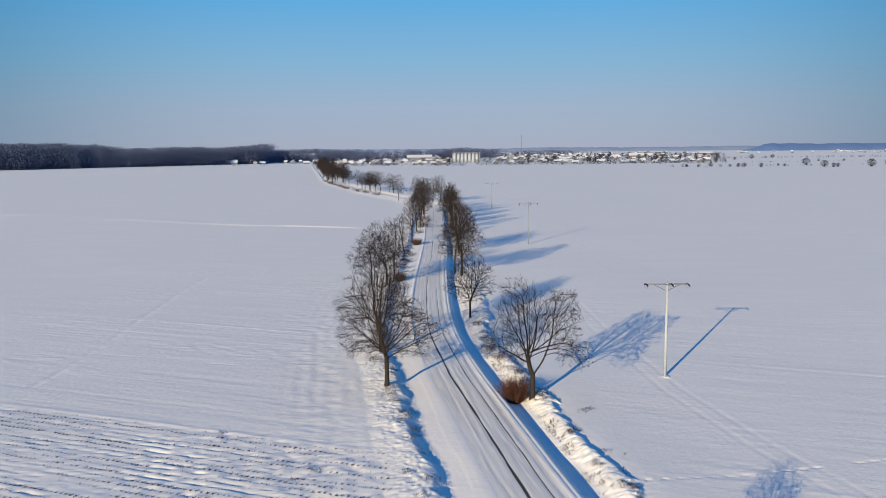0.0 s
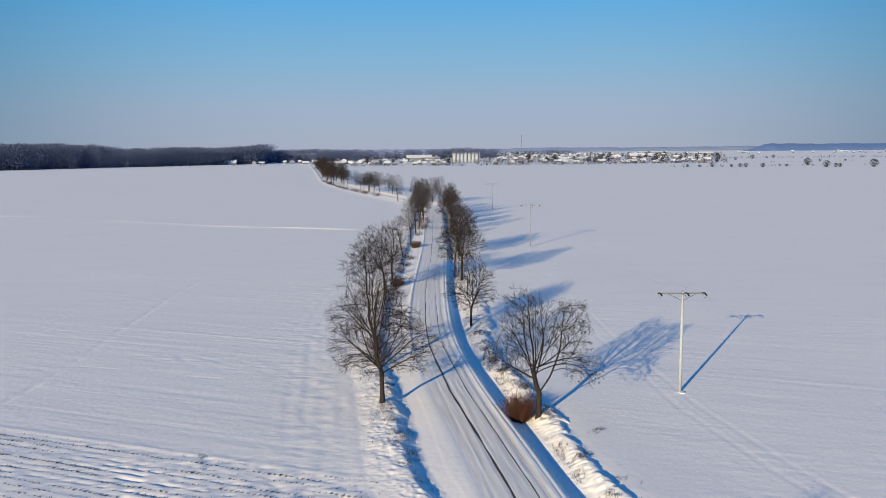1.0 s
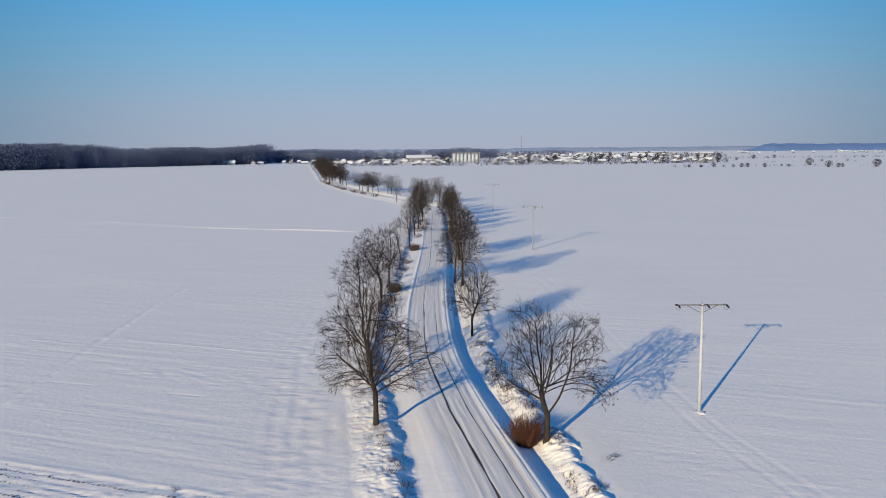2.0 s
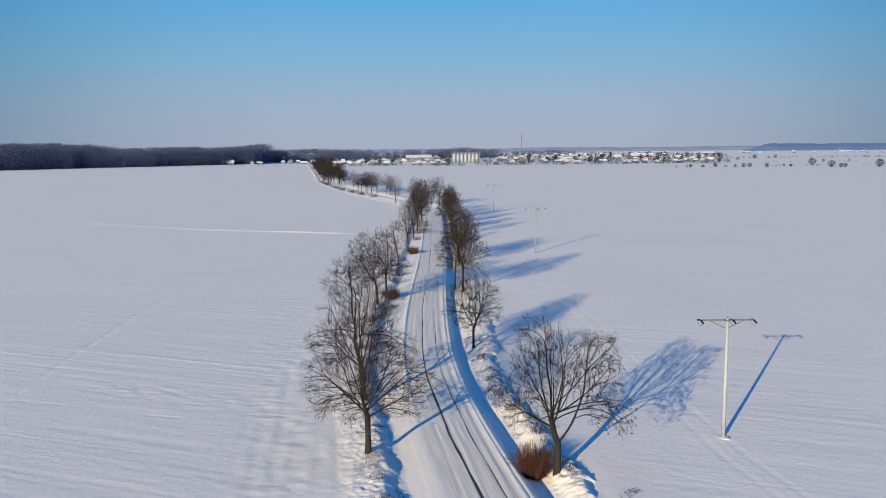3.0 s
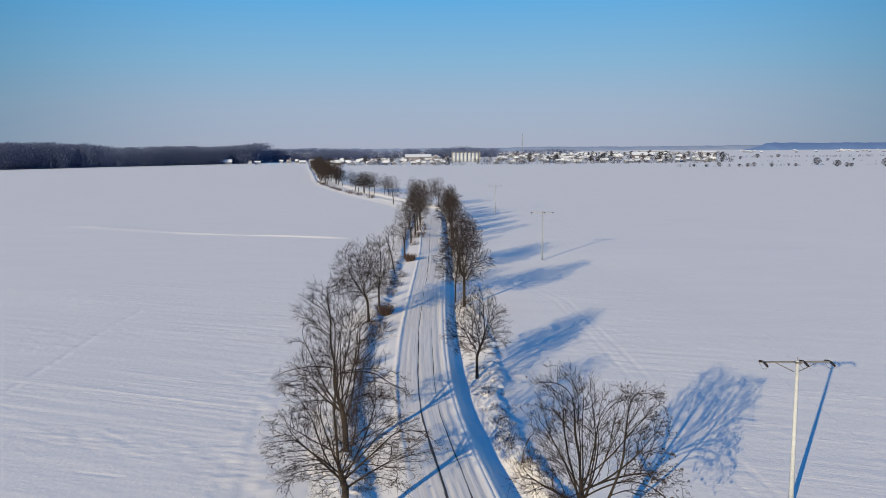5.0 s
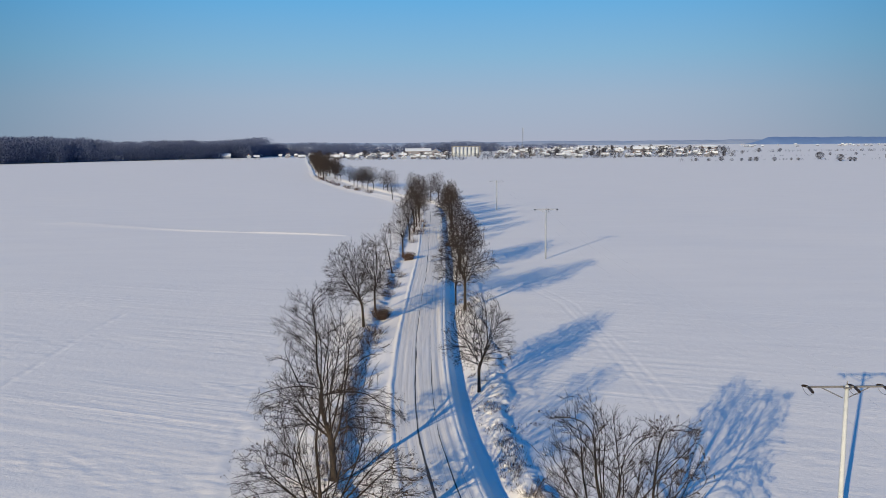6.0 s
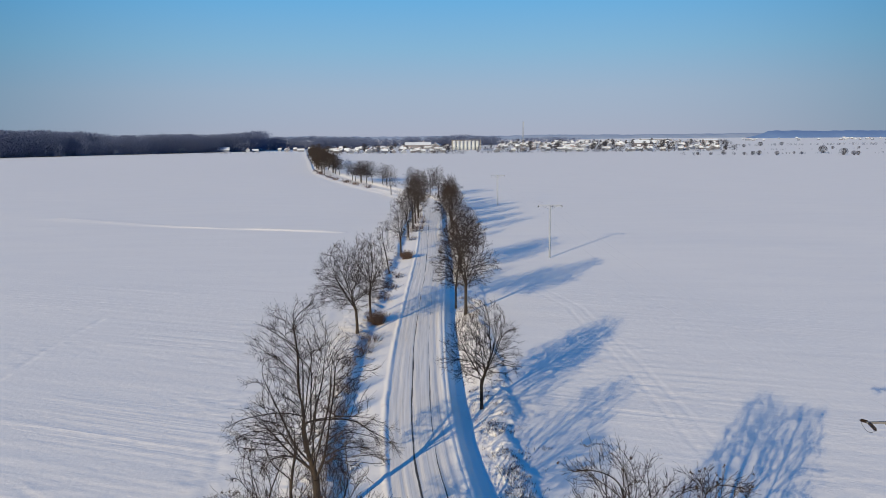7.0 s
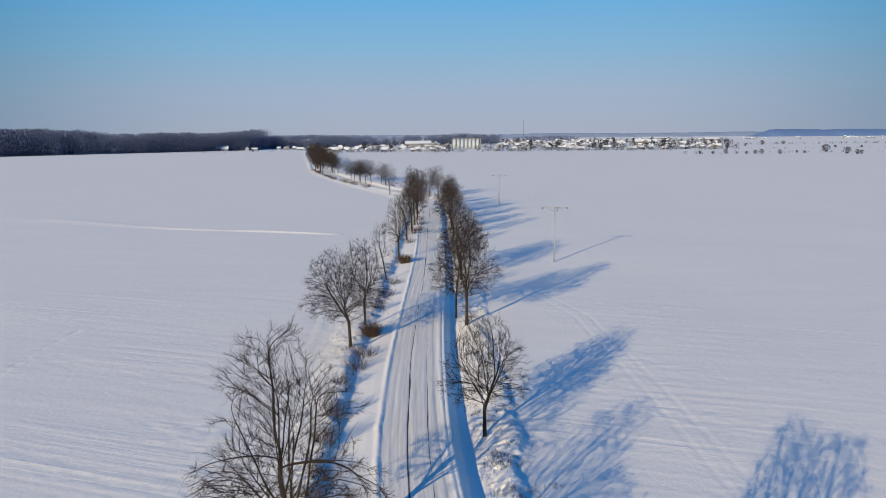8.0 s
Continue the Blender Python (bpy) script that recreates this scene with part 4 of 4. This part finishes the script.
POLES = [(22.9, -33.0), (20.34, 77.27), (17.8, 187.4), (15.25, 299.5)]
first = power_pole(0.86)
first.matrix_basis = pose(*POLES[1], ground_at(*POLES[1]), 0, 0.3, 1.3)
again(first, *POLES[0], 1.3, 1.0)
grey = power_pole(0.72, CONCRETE_HAZED, STEEL_HAZED, "hazed grey concrete power pole with a steel crossarm")
grey.matrix_basis = pose(*POLES[2], ground_at(*POLES[2]) - 0.05, 0, 0, 1.3)
grey.scale = (1.04, 1.04, 1.04)
again(grey, *POLES[3], 1.3, 1.04)
for (ax, ay), (bx, by) in zip(POLES[:-1], POLES[1:]):
    for x in PINS:
        t = Tubes()
        k = np.linspace(0, 1, 25)
        za, zb = POLE_H + ground_at(ax, ay) - 0.24, POLE_H + ground_at(bx, by) - 0.24
        pts = np.stack([ax + x + (bx - ax) * k, ay + 0.8 + (by - ay - 1.4) * k, za + (zb - za) * k - 1.5 * 4 * k * (1 - k)], -1)
        t.add(pts, 0.0022, 0.0022, 4)
        ob = t.part("overhead_wire", WIRE, None)
        tagged(ob, "thin overhead wire slung between the concrete poles", "wire", "wires of the power line")


# a low heap of snow where the first pole stands
def heap(x, y, r, h):
    rng = np.random.default_rng(3)
    bm = bmesh.new()
    bmesh.ops.create_uvsphere(bm, u_segments=20, v_segments=10, radius=1.0)
    for q in bm.verts:
        k = 1 + 0.45 * noise.noise(q.co * 1.9)
        q.co = Vector((q.co.x * r * k, q.co.y * r * k, q.co.z * h * k))
    ob = part("snow_heap", bm, SNOW, None, smooth=True)
    ob.matrix_basis = pose(x, y, ground_at(x, y) - 0.03)
    tagged(ob, "low heap of snow at the pole's foot", "snow heap")


heap(20.3, 77.0, 0.6, 0.10)


# ---------------------------------------------------------------- far woods and village
def sliver_tree(rng, x, y, z, h, r, n, thick=0.011):
    """A far bare tree: a stem and a rounded crown of many slim upswept twigs; (corners, faces)."""
    k = rng.uniform(0.04, 0.97, n)
    a = rng.uniform(0, 6.283, n)
    bulge = np.sqrt(np.maximum(0.10, 1 - ((k - 0.55) / 0.44) ** 2))
    q = r * bulge * rng.uniform(0, 1, n) ** 0.62
    out = np.stack([np.cos(a), np.sin(a), np.zeros(n)], -1)
    s = np.array([x, y, z]) + out * q[:, None] + np.stack([np.zeros(n), np.zeros(n), h * k * 0.96], -1)
    way = out * rng.uniform(0.0, 0.9, (n, 1)) + rng.normal(0, 0.6, (n, 3)) + np.array([0, 0, 0.45])
    way /= np.linalg.norm(way, axis=1, keepdims=True)
    e = s + way * (h * rng.uniform(0.03, 0.08, (n, 1)))
    e[:, 2] = np.minimum(e[:, 2], z + h)
    side = np.cross(way, rng.normal(0, 1, (n, 3)))
    side *= h * thick / (np.linalg.norm(side, axis=1, keepdims=True) + 1e-6)
    o = np.array([x, y, z])
    w = 0.018 * h
    stem = np.array([o + [-w, 0, 0], o + [w, 0, 0], o + [0, 0, h * 0.9], o + [0, -w, 0], o + [0, w, 0], o + [0.02, 0, h * 0.9]])
    v = np.concatenate([stem, np.stack([s - side, s + side, e], 1).reshape(-1, 3)])
    return v, np.arange(len(v)).reshape(-1, 3)


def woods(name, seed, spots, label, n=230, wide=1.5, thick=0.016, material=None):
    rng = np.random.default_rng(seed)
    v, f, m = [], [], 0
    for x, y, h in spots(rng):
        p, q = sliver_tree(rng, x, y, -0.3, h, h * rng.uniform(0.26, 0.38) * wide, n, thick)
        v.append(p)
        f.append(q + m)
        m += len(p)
    ob = new(name, mesh_np(name, np.concatenate(v), np.concatenate(f), material or WOOD_HAZED))
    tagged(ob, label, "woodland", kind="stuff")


def belt(x0, x1, y0, y1, depth, n, h0, h1, fall=0.0):
    def spots(rng):
        for _ in range(n):
            k = rng.uniform(0, 1)
            d = depth * rng.uniform(0, 1) ** 1.4
            x, y = x0 + (x1 - x0) * k, y0 + (y1 - y0) * k + d
            yield x, y, (1 - fall * k) * rng.uniform(h0, h1) * (0.93 + 0.10 * math.sin(x / 47 + 1.0) + 0.05 * math.sin(x / 17)) * (0.75 + 0.25 * min(1, d / 30 + 0.3))
    return spots


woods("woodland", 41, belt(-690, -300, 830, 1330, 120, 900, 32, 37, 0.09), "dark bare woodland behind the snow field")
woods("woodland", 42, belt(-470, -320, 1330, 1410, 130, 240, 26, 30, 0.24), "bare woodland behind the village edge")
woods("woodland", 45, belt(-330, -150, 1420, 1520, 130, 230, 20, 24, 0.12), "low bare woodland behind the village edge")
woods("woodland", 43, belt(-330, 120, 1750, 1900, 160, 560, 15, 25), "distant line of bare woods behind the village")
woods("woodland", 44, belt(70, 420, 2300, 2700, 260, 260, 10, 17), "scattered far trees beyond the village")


def far_tree(seed, h):
    rng = np.random.default_rng(seed)
    thing = new("tree")
    tagged(thing, "small bare tree far out on the snowy plain", "tree", "far trees")
    v, f = sliver_tree(rng, 0, 0, -0.2, h, h * 0.40, 800, 0.026)
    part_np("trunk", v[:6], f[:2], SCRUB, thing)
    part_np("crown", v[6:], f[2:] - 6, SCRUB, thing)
    return thing


def house_kind(w, d, h, roof_h, windows=True):
    thing = new("house")
    tagged(thing, "small house with pale walls and a snow-covered gable roof", "house", "village houses")
    bm = bmesh.new()
    box(bm, (w, d, h), pose(0, 0, h / 2 - 0.2))
    # gables
    vs = [bm.verts.new(c) for c in ((-w / 2, -d / 2, h - 0.2), (-w / 2, d / 2, h - 0.2), (-w / 2, 0, h + roof_h - 0.25), (w / 2, -d / 2, h - 0.2), (w / 2, d / 2, h - 0.2), (w / 2, 0, h + roof_h - 0.25))]
    bm.faces.new((vs[0], vs[2], vs[1]))
    bm.faces.new((vs[3], vs[4], vs[5]))
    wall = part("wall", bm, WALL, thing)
    bm = bmesh.new()
    o, tk = 0.45, 0.32
    pr = [(-d / 2 - o, h - 0.35), (0, h + roof_h), (d / 2 + o, h - 0.35), (d / 2 + o, h - 0.35 + tk), (0, h + roof_h + tk), (-d / 2 - o, h - 0.35 + tk)]
    a = [bm.verts.new((-w / 2 - o, y, z)) for y, z in pr]
    b = [bm.verts.new((w / 2 + o, y, z)) for y, z in pr]
    for i in range(6):
        j = (i + 1) % 6
        bm.faces.new((a[i], a[j], b[j], b[i]))
    bm.faces.new((a[0], a[5], a[4], a[1])), bm.faces.new((a[1], a[4], a[3], a[2]))
    bm.faces.new((b[0], b[1], b[4], b[5])), bm.faces.new((b[1], b[2], b[3], b[4]))
    bmesh.ops.recalc_face_normals(bm, faces=bm.faces[:])
    roof = part("roof", bm, ROOF_SNOW_HAZED, thing, "roof under thick snow")
    bm = bmesh.new()
    box(bm, (0.6, 0.6, 1.8), pose(w * 0.2, d * 0.1, h + roof_h + 0.2))
    part("chimney", bm, BRICK, roof)
    if windows:
        for i in range(max(2, int(w / 3.2))):
            bm = bmesh.new()
            box(bm, (1.2, 0.08, 1.3), pose(-w / 2 + (i + 0.5) * w / max(2, int(w / 3.2)), -d / 2 - 0.02, h * 0.5))
            part("window", bm, GLASS, wall)
    return thing


def village():
    rng = np.random.default_rng(91)
    kinds = [house_kind(7.5, 6, 2.8, 2.4), house_kind(9, 6.5, 3.6, 2.4), house_kind(6.5, 6, 4.0, 1.8), house_kind(12, 6.5, 2.8, 2.2)]
    for i, k in enumerate(kinds):
        k.matrix_basis = pose(150 + 34 * i, 1330 + 20 * i, 0, 0, 0, 20 * i)
    placed = []

    def settle(n, a0, a1, d0, d1, power=1.6):
        tries = 0
        while n and tries < 5000:
            tries += 1
            d = d0 + (d1 - d0) * rng.uniform(0, 1) ** power
            x = d * rng.uniform(a0, a1)
            if all((x - q) ** 2 + (d - w) ** 2 > 13 ** 2 for q, w in placed):
                placed.append((x, d))
                home = copy_thing(kinds[int(rng.integers(0, 4))], pose(x, d, 0, 0, 0, rng.choice([0, 90, 15, 105, -20]) + rng.uniform(-6, 6)))
                home.scale = (rng.uniform(0.7, 0.95), rng.uniform(0.7, 0.95), rng.uniform(0.75, 0.95))
                n -= 1
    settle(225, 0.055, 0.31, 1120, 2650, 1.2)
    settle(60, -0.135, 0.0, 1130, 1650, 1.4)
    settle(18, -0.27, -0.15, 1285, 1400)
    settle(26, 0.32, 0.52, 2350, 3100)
    # halls and barns
    for x, y, turn, w, d, h, rh in ((620, 2560, 4, 92, 24, 6, 3), (445, 1900, -8, 26, 12, 5, 3), (-52, 1480, 5, 44, 18, 7, 4), (-20, 1440, 85, 22, 14, 6, 4), (-335, 1290, 10, 17, 10, 3.6, 3.8), (-395, 1275, 12, 14, 9, 4.5, 2.4),
                                    (-290, 1700, 0, 44, 16, 12, 2.5), (330, 1480, 0, 26, 14, 7, 4), (640, 2100, 8, 36, 14, 5, 3.4)):
        hall = house_kind(w, d, h, rh, False)
        hall.name = "hall"
        hall.matrix_basis = pose(x, y, 0, 0, 0, turn)
        tagged(hall, "long farm hall with pale walls and a snowy roof", "hall", "farm halls")
    # garden trees
    kinds_t = [far_tree(61, 8), far_tree(62, 6), far_tree(63, 10)]
    for i, k in enumerate(kinds_t):
        k.matrix_basis = pose(210 + 9 * i, 1270, 0)
    for _ in range(150):
        d = 1240 + 1250 * rng.uniform(0, 1) ** 1.7
        x = d * rng.uniform(-0.14, 0.32)
        ob = copy_thing(kinds_t[int(rng.integers(0, 3))], pose(x, d, 0, 0, 0, rng.uniform(0, 360)))
        ob.scale = (rng.uniform(0.8, 1.3),) * 3
        ob["label"] = "bare garden tree among the village houses"
    def gardens(rng):
        for _ in range(1150):
            d = 1110 + 1500 * rng.uniform(0, 1) ** 1.5
            yield d * rng.uniform(-0.15, 0.33), d, rng.uniform(3, 8)
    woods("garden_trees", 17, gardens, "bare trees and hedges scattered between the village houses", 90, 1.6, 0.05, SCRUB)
    # trees and scrub out on the plain
    for a, d, s in ((0.283, 905, 0.55), (0.297, 880, 0.5), (0.312, 900, 0.5), (0.335, 870, 0.45), (0.345, 880, 0.55), (0.352, 875, 0.5), (0.372, 860, 0.6), (0.392, 900, 0.5), (0.400, 880, 0.55), (0.425, 930, 0.9), (0.447, 850, 0.75),
                    (0.458, 840, 0.6), (0.463, 842, 0.55), (0.503, 845, 0.9), (0.525, 840, 0.95), (0.535, 845, 0.5), (0.30, 1240, 0.7), (0.318, 1180, 0.8), (0.34, 1330, 0.9), (0.385, 1500, 0.7), (0.36, 1450, 0.8), (0.56, 1800, 1.3), (0.55, 1820, 1.4), (0.565, 1790, 1.2), (0.572, 1780, 1.4), (0.44, 1150, 0.5), (0.47, 1160, 0.45)):
        ob = copy_thing(kinds_t[int(rng.integers(0, 3))], pose(a * d, d, 0, 0, 0, rng.uniform(0, 360)))
        ob.scale = (s * 1.35, s * 1.35, s * 0.92)
    # hedges at the fields' far ends
    for a0, a1, d, h in ((0.265, 0.36, 885, 2.4), (0.36, 0.50, 905, 1.6), (-0.02, 0.30, 1065, 2.4), (-0.14, 0.0, 1080, 2.4), (0.05, 0.30, 1110, 3.6), (0.30, 0.52, 1500, 3.0), (-0.45, -0.20, 1190, 2.2), (0.30, 0.52, 1120, 1.3)):
        def line(rng, a0=a0, a1=a1, d=d, h=h):
            for _ in range(int((a1 - a0) * d / 2.2)):
                if rng.uniform(0, 1) < 0.6:
                    q = d + rng.uniform(-5, 5)
                    yield rng.uniform(a0, a1) * q, q, rng.uniform(0.5, 1.6) * h
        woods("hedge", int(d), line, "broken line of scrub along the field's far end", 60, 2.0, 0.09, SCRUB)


village()


def silo_row():
    kind_ = None
    for i in range(7):
        x, y = 9.0 + 5.75 * i, 1290 + 1.2 * i
        if kind_ is None:
            kind_ = new("silo")
            tagged(kind_, "tall pale metal grain silo with a conical cap", "silo", "grain silos")
            bm = bmesh.new()
            rod(bm, (0, 0, -0.3), (0, 0, 13.0), 2.6, 2.6, 24)
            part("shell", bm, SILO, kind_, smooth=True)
            bm = bmesh.new()
            rod(bm, (0, 0, 13.0), (0, 0, 14.2), 2.75, 0.4, 24)
            part("cap", bm, ROOF_SNOW_HAZED, kind_, "snowy conical cap")
            kind_.matrix_basis = pose(x, y, 0)
        else:
            copy_thing(kind_, pose(x, y, 0))
    thing = new("silo_gantry")
    tagged(thing, "steel conveyor gantry along the tops of the silos", "gantry")
    bm = bmesh.new()
    box(bm, (39, 1.2, 0.9), pose(26.3, 1293.5, 14.9))
    part("conveyor", bm, STEEL, thing)
    for x in (5.6, 47.4):
        bm = bmesh.new()
        box(bm, (1.4, 1.4, 15.6), pose(x, 1293.5, 7.6))
        part("lift_tower", bm, STEEL, thing)


silo_row()


def lattice_mast():
    thing = new("lattice_mast")
    tagged(thing, "tall slim grey lattice radio mast above the village", "radio mast")
    x, y, hh, n = 129.5, 1500.0, 45.0, 10
    for i in range(n):
        bm = bmesh.new()
        z0, z1 = hh * i / n, hh * (i + 1) / n
        w0, w1 = 1.0 - 0.06 * i, 1.0 - 0.06 * (i + 1)
        cs = ((-1, -1), (1, -1), (1, 1), (-1, 1))
        for (a, b), (c, d) in zip(cs, cs[1:] + cs[:1]):
            rod(bm, (x + a * w0, y + b * w0, z0), (x + a * w1, y + b * w1, z1), 0.15, sides=5)
            rod(bm, (x + a * w0, y + b * w0, z0), (x + c * w1, y + d * w1, z1), 0.09, sides=4)
        part("mast_section", bm, MAST, thing)
    for z in (36, 40, 43):
        bm = bmesh.new()
        rod(bm, (x + 1.2, y - 0.6, z - 0.9), (x + 1.2, y - 0.6, z + 0.9), 0.35, sides=8)
        part("antenna", bm, SILO, thing)


lattice_mast()


def ridge(name, x0, x1, y, h, seed, label, material=None):
    """A far wooded ridge with an uneven top."""
    xs = np.linspace(x0, x1, 120)
    k = np.linspace(0, 1, 120)
    top = h * np.sin(np.clip(k * 22, 0, 1) * math.pi / 2) * np.sin(np.clip((1 - k) * 9, 0, 1) * math.pi / 2) * (0.85 + 0.12 * value_noise(xs / 260, xs * 0, seed)) + 2.0 * value_noise(xs / 16, xs * 0, seed + 1)
    front = np.stack([xs, np.full(120, y), np.full(120, -1.0)], -1)
    crest = np.stack([xs, np.full(120, y + 120), np.maximum(top, 0.5)], -1)
    back = np.stack([xs, np.full(120, y + 320), np.full(120, -1.0)], -1)
    v = np.concatenate([front, crest, back])
    i = np.arange(119)
    f = np.concatenate([np.stack([i, i + 1, i + 121, i + 120], -1), np.stack([i + 120, i + 121, i + 241, i + 240], -1)])
    tagged(new(name, mesh_np(name, v, f, material or HILL_HAZED)), label, "hill", kind="structure")


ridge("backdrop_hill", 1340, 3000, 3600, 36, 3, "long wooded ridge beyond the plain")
ridge("backdrop_hill", -200, 1900, 4300, 24, 5, "low snowy hills far beyond the village", HILL_HAZED_PALE)
ridge("backdrop_hill", -1700, 420, 4400, 26, 7, "low snowy hills far behind the woods", HILL_HAZED_PALE)
